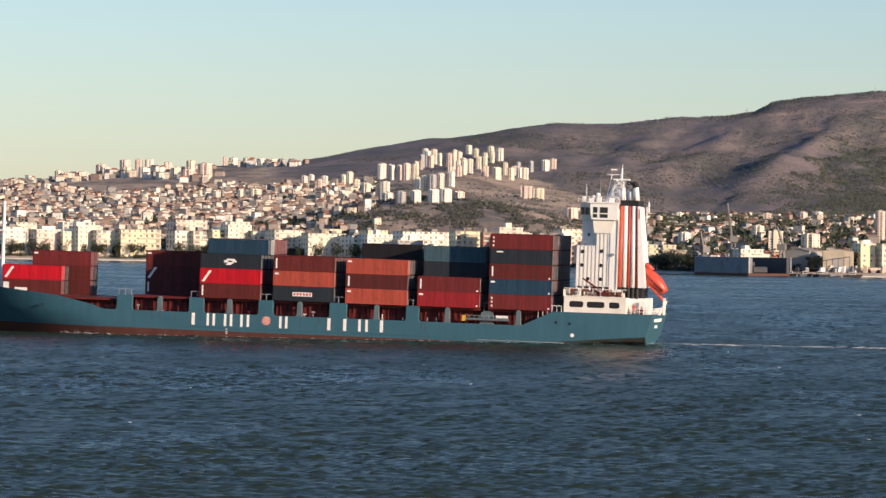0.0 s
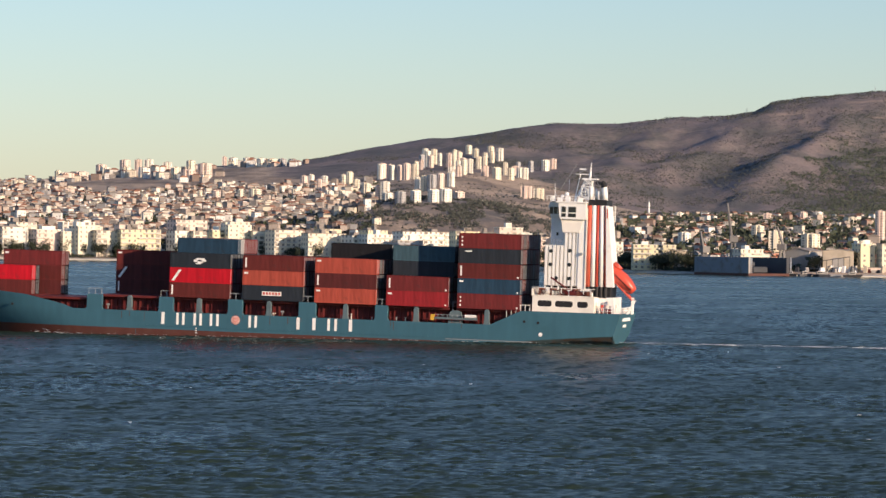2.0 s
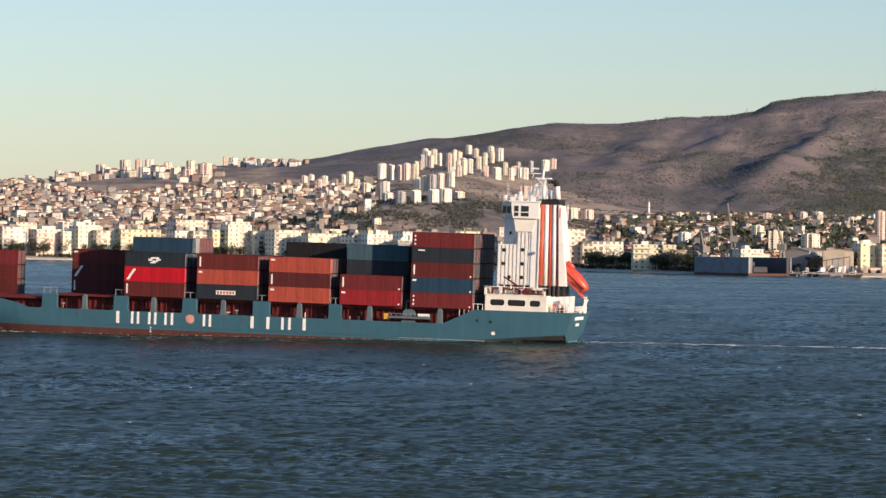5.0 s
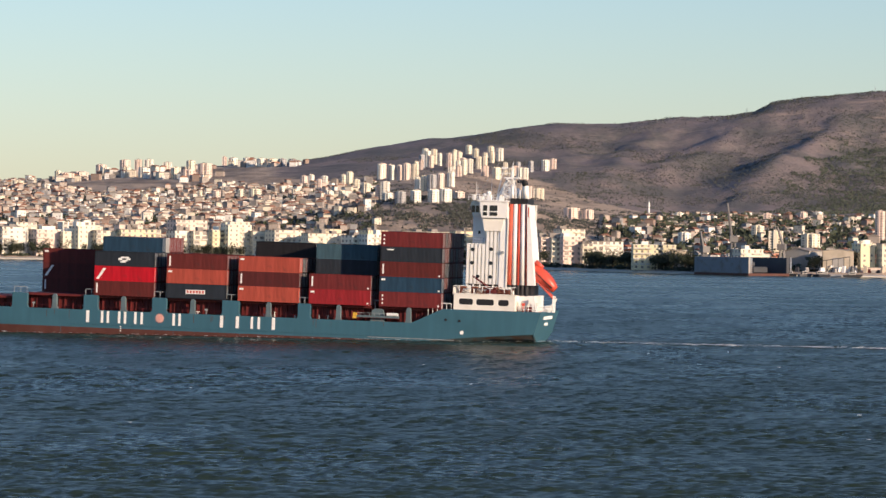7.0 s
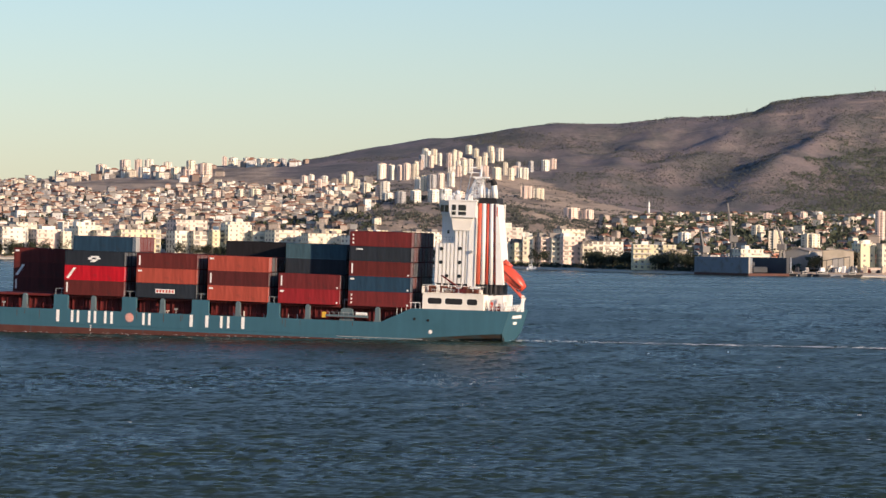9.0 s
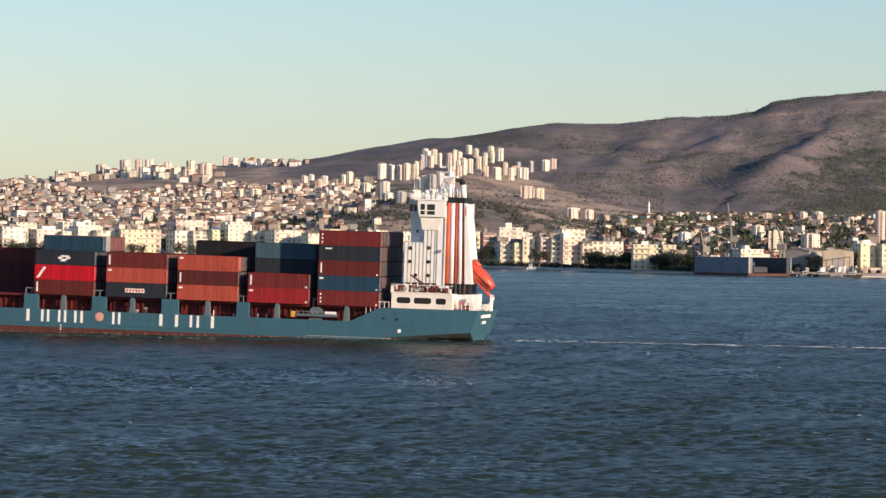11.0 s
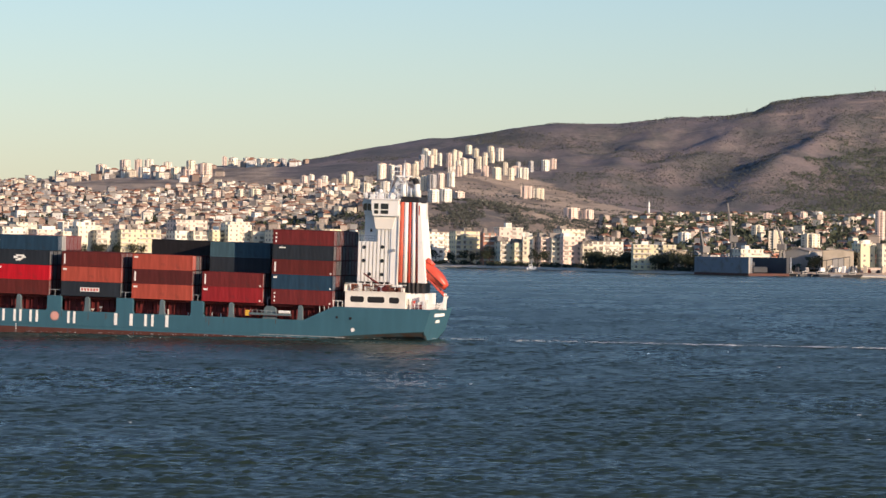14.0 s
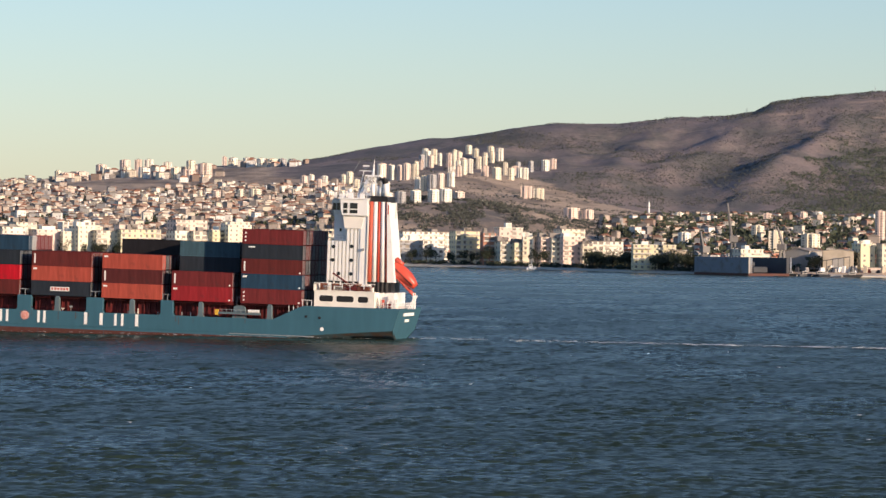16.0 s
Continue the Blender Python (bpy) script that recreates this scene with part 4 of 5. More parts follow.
PLAIN_0 = (
    (112.4, 3220, 13.9, 44.0),
    (126.2, 3216, 9.9, 42.7),
    (204.0, 3184, 8.3, 41.2),
    (282.3, 3204, 7.9, 42.0),
    (307.0, 3144, 7.7, 43.0),
    (321.0, 3148, 7.7, 43.3),
    (307.0, 2584, 7.2, 40.7),
    (171.9, 2932, 5.4, 36.7),
    (165.9, 2528, 8.5, 23.5),
    (223.7, 2472, 11.8, 25.5),
    (248.6, 2488, 12.2, 23.6),
    (225.9, 2640, 8.9, 29.3),
    (326.0, 2928, 8.1, 38.1),
)
SHORE_FRONT_0 = (
    (-275.4, 2351, 15.8, 21.1, 0),
    (-254.8, 2350, 16.8, 19.6, 1),
    (-241.0, 2349, 7.7, 18.4, 2),
    (-231.0, 2348, 11.6, 22.1, 2),
    (-216.5, 2347, 15.0, 19.5, 2),
    (-194.4, 2346, 26.2, 20.5, 3),
    (-168.1, 2344, 12.6, 20.2, 0),
    (-156.3, 2343, 10.1, 20.0, 2),
    (-145.9, 2343, 10.1, 20.9, 3),
    (-132.0, 2342, 16.1, 24.4, 2),
    (-117.4, 2340, 11.2, 20.6, 2),
    (-101.0, 2329, 19.8, 21.6, 2),
    (-75.3, 2313, 25.2, 19.8, 2),
    (-56.2, 2301, 9.9, 19.0, 0),
    (-42.1, 2291, 17.1, 19.6, 0),
    # tone 4: the shade on this front is put into its plaster
    (-22.2, 2279, 16.3, 16.4, 4),
    (13.3, 2256, 15.5, 22.6, 3),
    (27.3, 2236, 8.0, 21.7, 5),
    (36.7, 2227, 9.0, 16.7, 2),
)
SHORE_FRONT_1 = (
    (45.0, 2222, 6.6, 16.2, 3),
    (50.9, 2220, 6.3, 19.7, 2),
    (61.0, 2215, 8.3, 19.8, 1),
    (67.0, 2211, 5.6, 19.3, 2),
    (75.4, 2207, 12.2, 20.4, 1),
    (85.3, 2202, 6.6, 16.2, 2),
    (119.2, 2080, 24.2, 16.4, 3),
    (234.5, 2050, 8.6, 18.8, 3),
    (249.5, 2046, 13.7, 19.1, 2),
    (169.6, 2049, 13.7, 14.7, 2),
    (-291.4, 2352, 13.0, 20.1, 2),
)
SHORE_BACK_0 = (
    (-239.1, 2394, 21.4, 24.7, 0),
    (-166.6, 2389, 22.1, 27.2, 1),
    (-134.7, 2387, 16.0, 26.2, 2),
    (-74.1, 2357, 14.1, 22.7, 3),
    (-14.3, 2318, 32.8, 21.8, 0),
    (40.3, 2270, 14.9, 25.1, 1),
    (77.2, 2251, 15.1, 24.9, 2),
    (-44.8, 2338, 13.9, 22.4, 3),
    (98.4, 2241, 20.0, 17.6, 0),
    (-204.8, 2391, 16.0, 23.7, 1),
    (-274.3, 2396, 14.3, 24.1, 2),
)


def apartment_building(x, y, w, top, tone, depth=14.0, turn=0.0, seed=0, storeys=None, label=""):
    """A block of flats: walls, roof with parapet and stair head, a window row and a balcony on each storey."""
    rnd = random.Random(seed)
    base = min(ground_height(x, y - depth / 2), ground_height(x, y)) - 0.6
    h = top - base
    n = storeys or max(2, round(h / 2.95))
    sh = h / n
    # on the shore, grey is the tone of a front painted as shaded
    names = ("white", "pinkish", "cream", "pale yellow", "grey", "brick red")
    b = thing("apartment_building", label or names[tone] + " plastered block of flats with balconies near the shore", "apartment building",
              pose(x, y, base, 0, 0, turn), "apartment buildings on the shore")
    bm = bm_new()
    box(bm, -w / 2, -depth / 2, 0, w / 2, depth / 2, h - 0.7)
    part("wall", bm, PLASTER[tone], b)
    bm = bm_new()
    box(bm, -w / 2 - 0.3, -depth / 2 - 0.3, h - 0.7, w / 2 + 0.3, depth / 2 + 0.3, h - 0.35)
    for k in range(rnd.randint(1, 3)):
        sx = rnd.uniform(-w * 0.38, w * 0.38)
        s = rnd.uniform(0.8, 2.2)
        box(bm, sx - s, -2, h - 0.35, sx + s, 3, h + rnd.uniform(0.8, 2.6))
    part("roof", bm, ROOF_FLAT if rnd.random() < 0.6 else PLASTER[0], b)
    bays = max(2, int(w / 3.4))
    pitch = w / bays
    kinds = [rnd.random() for _ in range(bays)]
    bm = bm_new()
    box(bm, -pitch * 0.42, -1.2, -0.1, pitch * 0.42, 0, 0.06)
    box(bm, -pitch * 0.42, -1.2, 0.06, pitch * 0.42, -1.1, 0.8)
    balcony = mesh_of("balcony", bm, PLASTER[tone] if rnd.random() < 0.4 else SLAB)
    for s in range(n):
        z = s * sh
        bm = bm_new()
        for k in range(bays):
            cx = -w / 2 + (k + 0.5) * pitch + pitch * rnd.uniform(-0.06, 0.06)
            if rnd.random() < 0.14:
                continue
            # the widest panes are dark sheets for the shade in loggia recesses
            ww = pitch * ((0.12, 0.18, 0.32)[int(kinds[k] * 2.99)] + rnd.uniform(-0.03, 0.03))
            low = 0.25 if kinds[k] > 0.66 else rnd.uniform(0.8, 1.1)
            box(bm, cx - ww, -depth / 2 - 0.04, z + low, cx + ww, -depth / 2 + 0.1, z + sh - rnd.uniform(0.45, 0.8))
        for k in range(3):
            cy = -depth / 2 + (k + 0.5) * depth / 3
            for sx in (-1, 1):
                box(bm, sx * w / 2 - 0.06, cy - 0.7, z + 0.9, sx * w / 2 + 0.06, cy + 0.7, z + sh - 0.6)
        tagged(part("glazing", bm, SHUTTER, b), kind="stuff")
        for k in range(bays):
            if s and kinds[k] > 0.30 and rnd.random() < 0.9:
                shared("balcony", balcony, b, pose(-w / 2 + (k + 0.5) * pitch, -depth / 2, z))
    return b


for i, (x, y, w, top, tone) in enumerate(SHORE_FRONT_0 + SHORE_FRONT_1):
    apartment_building(x, y, w, top, tone, 13, (18, 30, 22, 34, 26)[i % 5] if x < 0 else (2, 16, 8, 20, 12)[i % 5], 100 + i)
for i, (x, y, w, top, tone) in enumerate(SHORE_BACK_0):
    apartment_building(x, y, w, top, tone, 14, (20, 29, 13)[i % 3], 200 + i)


def tower_block(x, y, w, top, tone, turn, seed):
    """A slender housing tower: wall, roof house, and a dark strip of windows on each bay."""
    rnd = random.Random(seed)
    base = ground_height(x, y) - 2
    h = top - base
    b = thing("tower_block", ("pale", "pinkish", "cream", "yellowish", "grey", "brick red")[tone] + " concrete housing tower on the dry slope", "tower block",
              pose(x, y, base, 0, 0, turn), "housing towers on the hill")
    bm = bm_new()
    d = w * 0.9
    box(bm, -w / 2, -d / 2, 0, w / 2, d / 2, h)
    box(bm, -w / 2 + w * 0.36, -d / 2 - w * 0.1, 0, w / 2 - w * 0.36, d / 2, h + 0.5)
    part("wall", bm, PLASTER[tone], b)
    bm = bm_new()
    box(bm, -w * 0.16, -d * 0.2, h, w * 0.16, d * 0.2, h + 1.2)
    part("roof", bm, ROOF_FLAT, b)
    for cx in (-0.28, 0.28):
        bm = bm_new()
        z = 1.6
        while z < h - 0.8:
            box(bm, (cx - 0.09) * w, -d / 2 - 0.05, z, (cx + 0.09) * w, -d / 2 + 0.1, z + 0.9)
            box(bm, w / 2 - 0.1, (cx - 0.09) * d, z, w / 2 + 0.05, (cx + 0.09) * d, z + 0.9)
            z += 1.75
        tagged(part("glazing", bm, SHUTTER, b), kind="stuff")
    return b


for i, (x, y, w, top) in enumerate(TOWERS_0 + TOWERS_1 + CREST_0 + CREST_1 + MID_RISE_0 + PLAIN_0):
    k = random.Random(i * 7 + 1)
    tower_block(x, y, w * 0.78, top, 1 if i in (35, 86, 87) else k.choice((0, 1, 4, 2, 2, 0, 1)), k.uniform(-62, -8), i)
    if i < 36 and k.random() < 0.75:
        dx, dy = k.choice((-1, 1)) * w * k.uniform(1.0, 1.5), k.uniform(20, 60)
        tower_block(x + dx, y + dy, w * 0.74, top + ground_height(x + dx, y + dy) - ground_height(x, y) - k.uniform(0, 2.5), k.choice((1, 2, 0)), k.uniform(-62, -8), i + 500)

# ---- houses: the nearer ones singly, the far slopes together ----
# the darker wall tones stand partly for shade between the houses
HOUSE_WALLS = island_palette("house_walls", ((0.80, 0.76, 0.67), (0.55, 0.47, 0.40), (0.38, 0.34, 0.30), (0.82, 0.80, 0.74), (0.44, 0.37, 0.31),
                                             (0.26, 0.24, 0.22), (0.68, 0.63, 0.54), (0.34, 0.25, 0.20), (0.30, 0.30, 0.30), (0.74, 0.66, 0.52)))
HOUSE_ROOFS = island_palette("house_roofs", ((0.28, 0.13, 0.085), (0.33, 0.18, 0.12), (0.28, 0.24, 0.20), (0.40, 0.35, 0.30), (0.24, 0.13, 0.09), (0.22, 0.20, 0.18)))


def house_boxes(bm_wall, bm_roof, bm_win, w, d, h, rnd, m=None):
    vs = box(bm_wall, -w / 2, -d / 2, -2, w / 2, d / 2, h)
    if rnd.random() < 0.55:
        e = 0.3
        rv = prism(bm_roof, [(-w / 2 - e, h), (w / 2 + e, h), (w * 0.15, h + w * 0.2), (-w * 0.15, h + w * 0.2)], -d / 2 - e, d / 2 + e)
    else:
        rv = box(bm_roof, -w / 2 - 0.15, -d / 2 - 0.15, h, w / 2 + 0.15, d / 2 + 0.15, h + 0.35)
    wv = []
    n = max(2, int(w / 1.7))
    for s in range(max(1, int(h / 2.0))):
        for k in range(n):
            if rnd.random() < 0.58:
                cx = -w / 2 + (k + 0.5) * w / n
                wv += box(bm_win, cx - 0.32, -d / 2 - 0.05, 0.7 + s * 2.0, cx + 0.32, -d / 2 + 0.05, 1.6 + s * 2.0)
                if k < 2:
                    cy = -d / 2 + (k + 0.5) * d / 2
                    wv += box(bm_win, w / 2 - 0.05, cy - 0.32, 0.7 + s * 2.0, w / 2 + 0.05, cy + 0.32, 1.6 + s * 2.0)
    if m is not None:
        for v in vs + rv + wv:
            v.co = m @ v.co


def in_town(a, y, rnd):
    if a < -0.018:
        if y > 4330:
            return False
        bare = y > 3860 + 130 * math.sin(a * 90) and -0.112 < a < -0.055
        return not bare and not (y > 3900 and a > -0.055)
    if a < 0.043:
        return y < 2480 and rnd.random() < 0.5
    return y < 3480 - 500 * max(0, 0.06 - a) / 0.017


TAKEN = [(x, y, w) for x, y, w, *_ in SHORE_FRONT_0 + SHORE_FRONT_1 + SHORE_BACK_0 + TOWERS_0 + TOWERS_1 + CREST_0 + CREST_1 + MID_RISE_0 + PLAIN_0]
rnd = random.Random(77)
plots = []
cells = {}
tries = 0
while len(plots) < 4300 and tries < 90000:
    tries += 1
    y = 2385 + (4330 - 2385) * rnd.random() ** 0.85
    a = rnd.uniform(-0.135, 0.135)
    x = a * y
    if y < shore_at(x) + 60:
        continue
    if not in_town(a, y, rnd) or any(abs(x - tx) < tw / 2 + 4 and abs(y - ty) < 14 for tx, ty, tw in TAKEN):
        continue
    key = (int(x // 5.2), int(y // 8))
    if key in cells:
        continue
    cells[key] = 1
    big = rnd.random() < 0.16
    if a > 0.04 and rnd.random() < 0.30:
        continue
    plots.append((x, y, rnd.uniform(3.4, 6.4) * (1.2 if big else 1), rnd.uniform(3.5, 6), rnd.uniform(2.6, 5.0) * (1.7 if big else 1), rnd.uniform(-62, -12) if a > 0.04 else rnd.uniform(-58, 24)))
# strip along the nearer coast on the east
for k in range(60):
    x = rnd.uniform(118, 290)
    y = shore_at(x) + rnd.uniform(70, 380)
    plots.append((x, y, rnd.uniform(5, 8), rnd.uniform(5, 8), rnd.uniform(4, 8), rnd.uniform(-60, -15)))
# low blocks among the towers on the crest
for cx, cy, cw, _ in CREST_0 + CREST_1:
    if cy < 4700:
        for k in range(5):
            x, y = cx + rnd.gauss(0, 16), cy + rnd.uniform(-50, 30)
            plots.append((x, y, rnd.uniform(5, 11), rnd.uniform(5, 8), rnd.uniform(3.5, 8), rnd.uniform(-40, 40)))
plots.sort(key=lambda p: p[1])
walls, roofs, wins = bm_new(), bm_new(), bm_new()
far_boxes = []
for i, (x, y, w, d, h, turn) in enumerate(plots):
    at = pose(x, y, ground_height(x, y), 0, 0, turn)
    if i < 260:
        b = thing("house", "plastered low town house with small dark windows", "house", at, "houses of the town")
        w1, w2, w3 = bm_new(), bm_new(), bm_new()
        house_boxes(w1, w2, w3, w, d, h, rnd)
        # grey and brick weighted up, to darken walls for the town's shade
        tone = rnd.choice((0, 2, 1, 4, 5, 4, 5))
        part("wall", w1, PLASTER[tone], b)
        part("roof", w2, ROOF_TILE if rnd.random() < 0.6 else ROOF_FLAT, b)
        tagged(part("glazing", w3, SHUTTER, b), kind="stuff")
    else:
        if i % 260 == 0:
            far_boxes.append((bm_new(), bm_new(), bm_new()))
        house_boxes(*far_boxes[-1], w, d, h, rnd, at)
for name, k, mat in (("town_houses", 0, HOUSE_WALLS), ("town_roofs", 1, HOUSE_ROOFS), ("town_windows", 2, SHUTTER)):
    vs, fs = [], []
    for g in far_boxes:
        bm = g[k]
        bmesh.ops.recalc_face_normals(bm, faces=bm.faces[:])
        bm.verts.index_update()
        o = len(vs)
        vs += [v.co[:] for v in bm.verts]
        fs += [[v.index + o for v in f.verts] for f in bm.faces]
        bm.free()
    me = bpy.data.meshes.new(name)
    me.from_pydata(vs, [], fs)
    me.materials.append(mat)
    thing(name, {"town_houses": "dense pale houses climbing the slope", "town_roofs": "tiled and flat roofs over the town", "town_windows": "small dark windows of the town"}[name],
          "houses", kind="stuff", data=me)

# ---- greenery ----


def leaf_cloud(rnd, lumps, leaves, size):
    """Vertices and faces of a crown: many small leaf sprays spread over uneven lumps."""
    vs, fs = [], []
    for cx, cy, cz, r in lumps:
        for _ in range(leaves):
            d = Vector((rnd.gauss(0, 1), rnd.gauss(0, 1), rnd.gauss(0, 0.9))).normalized() * r * rnd.uniform(0.55, 1.08)
            c = Vector((cx, cy, cz)) + d
            u = Vector((rnd.gauss(0, 1), rnd.gauss(0, 1), rnd.gauss(0, 1))).normalized()
            v = u.orthogonal().normalized()
            s = size * rnd.uniform(0.6, 1.4)
            o = len(vs)
            vs += [(c + u * s)[:], (c + v * s * 0.7)[:], (c - u * s)[:], (c - v * s * 0.7)[:]]
            fs.append((o, o + 1, o + 2, o + 3))
    return vs, fs


def make_tree(seed, height, spread, name="tree"):
    rnd = random.Random(seed)
    t = thing(name, "dark green broadleaf tree on the waterfront", "tree", group="waterfront trees")
    bm = bm_new()
    tube(bm, (0, 0, -0.5), (0.1, 0, height * 0.45), 0.28, 0.16, sides=7)
    for k in range(5):
        a = k * 1.26
        tube(bm, (0.08, 0, height * 0.4), (spread * 0.5 * math.cos(a), spread * 0.5 * math.sin(a), height * 0.68), 0.12, 0.05, sides=5)
    part("trunk", bm, BARK, t)
    lumps = [(rnd.uniform(-1, 1) * spread * 0.6, rnd.uniform(-1, 1) * spread * 0.6, height * rnd.uniform(0.42, 0.88), spread * rnd.uniform(0.3, 0.5)) for _ in range(11)]
    vs, fs = leaf_cloud(rnd, lumps, 60, 0.34)
    me = bpy.data.meshes.new("crown")
    me.from_pydata(vs, [], fs)
    me.materials.append(TREE_GREEN)
    ob = new("crown", me)
    ob.parent = t
    return t


rnd = random.Random(9)
kinds = [make_tree(31, 9, 4.2), make_tree(32, 11.5, 4.6), make_tree(33, 7, 3.6), make_tree(34, 8.5, 5.2)]
spots = [(rnd.uniform(-290, 60), rnd.uniform(9, 17)) for _ in range(70)] + [(rnd.uniform(85, 142), rnd.uniform(8, 26)) for _ in range(46)] + \
        [(rnd.uniform(205, 290), rnd.uniform(22, 60)) for _ in range(14)]
for i, (x, off) in enumerate(spots):
    y = shore_at(x) + 9 + off
    at = pose(x, y, ground_height(x, y) - 0.2, 0, 0, rnd.uniform(0, 360))
    if i < 4:
        kinds[i].matrix_basis = at
    else:
        copy_thing(kinds[i % 4], at)


def scatter(name, label, count, where, size, seed, mat, per=9):
    """Low bushes over a slope, joined as one growth."""
    rnd = random.Random(seed)
    vs, fs = [], []
    k = 0
    while k < count:
        x, y, s = where(rnd)
        if x is None:
            continue
        k += 1
        z = ground_height(x, y)
        s *= size
        lv, lf = leaf_cloud(rnd, [(x, y, z + s * 0.45, s), (x + rnd.uniform(-s, s), y, z + s * 0.3, s * 0.7)], per, s * 0.42)
        o = len(vs)
        vs += lv
        fs += [[q + o for q in f] for f in lf]
    me = bpy.data.meshes.new(name)
    me.from_pydata(vs, [], fs)
    me.materials.append(mat)
    return thing(name, label, "shrubs", kind="stuff", data=me)


def on_knoll(rnd):
    x, y = rnd.gauss(10, 75), rnd.gauss(2640, 75)
    if y < shore_at(x) + 75 or noise.noise(Vector((x / 24, y / 34, 2))) < rnd.uniform(-0.35, 0.30):
        return None, None, 0
    return x, y, rnd.uniform(0.5, 1.6)


def on_mountain(rnd):
    a, y = rnd.uniform(-0.06, 0.13), rnd.uniform(3850, 4860)
    x = a * y
    if a < 0.03 and y < 4250:
        return None, None, 0
    # the 0.45 bonus adds scrub to stand for shade on that slope
    n = 1.5 * noise.noise(Vector((x / 130, y / 160, 5))) + 0.3 * (a - 0.05) / 0.07 + (0.45 if 0.036 < a < 0.060 and y < 4420 else 0) + (0.7 if a > 0.083 and y > 4700 else 0) + (0.3 if a > 0.090 + 0.012 * math.sin(y / 60) and y < 4540 else 0)
    if n < rnd.uniform(-0.1, 0.40):
        return None, None, 0
    return x, y, rnd.uniform(0.6, 1.5)


def on_foot_slope(rnd):
    a, y = rnd.uniform(-0.03, 0.062), rnd.uniform(2850, 4250)
    x = a * y
    if noise.noise(Vector((x / 120, y / 45, 11))) < rnd.uniform(-0.05, 0.35):
        return None, None, 0
    return x, y, rnd.uniform(0.5, 1.3)


def in_pine_wood(rnd):
    a, y = rnd.uniform(0.078, 0.128), rnd.uniform(3820, 4480)
    x = a * y
    if a < 0.088 + 0.02 * (y - 3820) / 660 + 0.012 * noise.noise(Vector((x / 40, y / 40, 3))) or noise.noise(Vector((x / 35, y / 60, 6))) < rnd.uniform(-0.7, 0.1):
        return None, None, 0
    return x, y, rnd.uniform(0.6, 1.4)


def on_promenade(rnd):
    x = rnd.uniform(-290, 180)
    y = shore_at(x) + rnd.uniform(14, 26)
    if noise.noise(Vector((x / 14, 0, 8))) < rnd.uniform(-0.4, 0.1):
        return None, None, 0
    return x, y, rnd.uniform(0.6, 1.7)


def in_streets(rnd):
    a, y = rnd.uniform(-0.13, 0.13), 2400 + 1600 * rnd.random()
    x = a * y
    if a > 0.04:
        y = shore_at(x) + 45 + rnd.random() * 1500
        x = a * y
    if not in_town(a, y, rnd) or y < shore_at(x) + 45:
        return None, None, 0
    return x, y, rnd.uniform(0.6, 1.5) * (1.6 if a > 0.04 else 1)


scatter("knoll_scrub", "dark scrub and small pines on the knoll", 3600, on_knoll, 1.15, 3, SCRUB, 8)
scatter("mountain_scrub", "dark maquis scrub over the mountain side, thickened to stand for shade on one slope", 17000, on_mountain, 0.95, 4, SCRUB, 4)
scatter("slope_scrub", "thin streaks of dark scrub on the dry foot slope", 2600, on_foot_slope, 1.3, 5, SCRUB, 5)
# grey-green with the haze of distance put into the colour
FOREST = material("young_pine_leaves", (0.070, 0.084, 0.060), 0.9, vary=0.3, grain=0.3, island_tint=0.4)
scatter("pine_wood", "young pine wood on the lower mountain side", 4200, in_pine_wood, 1.5, 8, FOREST, 5)
scatter("promenade_shrubs", "dark hedges and shrubs along the promenade", 1100, on_promenade, 1.0, 12, TREE_GREEN, 7)
scatter("street_trees", "dark trees between the houses", 9500, in_streets, 2.15, 6, TREE_GREEN, 8)

# ---- quay, promenade and harbour works ----
bm = bm_new()
prev = None
for x in list(range(-480, 481, 12)):
    y = shore_at(x)
    row = [bm.verts.new(p) for p in ((x, y + 3, -1), (x, y + 3, 0.85), (x, y + 3.6, 0.9), (x, y + 3.6, 0.75), (x, y + 16, 1.4), (x, y + 16, -1))]
    if prev:
        for k in range(5):
            bm.faces.new((prev[k], row[k], row[k + 1], prev[k + 1]))
    prev = row
thing("quay", "pale stone sea wall and promenade along the shore", "quay", kind="structure", data=mesh_of("quay", bm, QUAY))

# floating dock, open end towards the sun
dock = thing("floating_dock", "grey steel floating dock moored at the yard", "floating dock", pose(178, 1999, 0, 0, 0, 38))
flat_part("pontoon", [(-15.7, 0, -1.5, 15.7, 44, 1.4)], BOOT_RED, dock, "rusty red pontoon")
flat_part("dock_wall", [(-15.7, 0.4, 1.4, -12.6, 44, 10.0)], DOCK_GREY, dock, bevel=0.1)
# this wall and the back sheet are darkened to stand for the shaded interior
flat_part("dock_wall", [(12.6, 0.4, 1.4, 15.7, 44, 10.0)], DARK_STEEL_AND_SHADE, dock, bevel=0.1)
flat_part("end_frame", [(-15.9, -0.1, 1.4, -14.7, 0.4, 10.2)], CONCRETE, dock)
flat_part("end_frame", [(14.9, -0.1, 1.4, 15.9, 0.4, 10.2)], DOCK_GREY, dock)
flat_part("shade_screen", [(-12.6, 43.0, 1.4, 12.6, 44.0, 9.6)], DARK_STEEL_AND_SHADE, dock)
flat_part("walkway_rail", [(-15.7, 2 + i * 2.4, 10.0, -15.55, 2.12 + i * 2.4, 11.0) for i in range(17)] + [(-15.7, 2, 10.9, -15.55, 42, 11.0)], GREY, dock)
flat_part("docked_hull", [(-5, 8, 1.6, 6, 32, 5.0), (-3, 16, 5.0, 4, 24, 7.6)], DARK_STEEL_AND_SHADE, dock, "dark hull under repair", bevel=0.5)


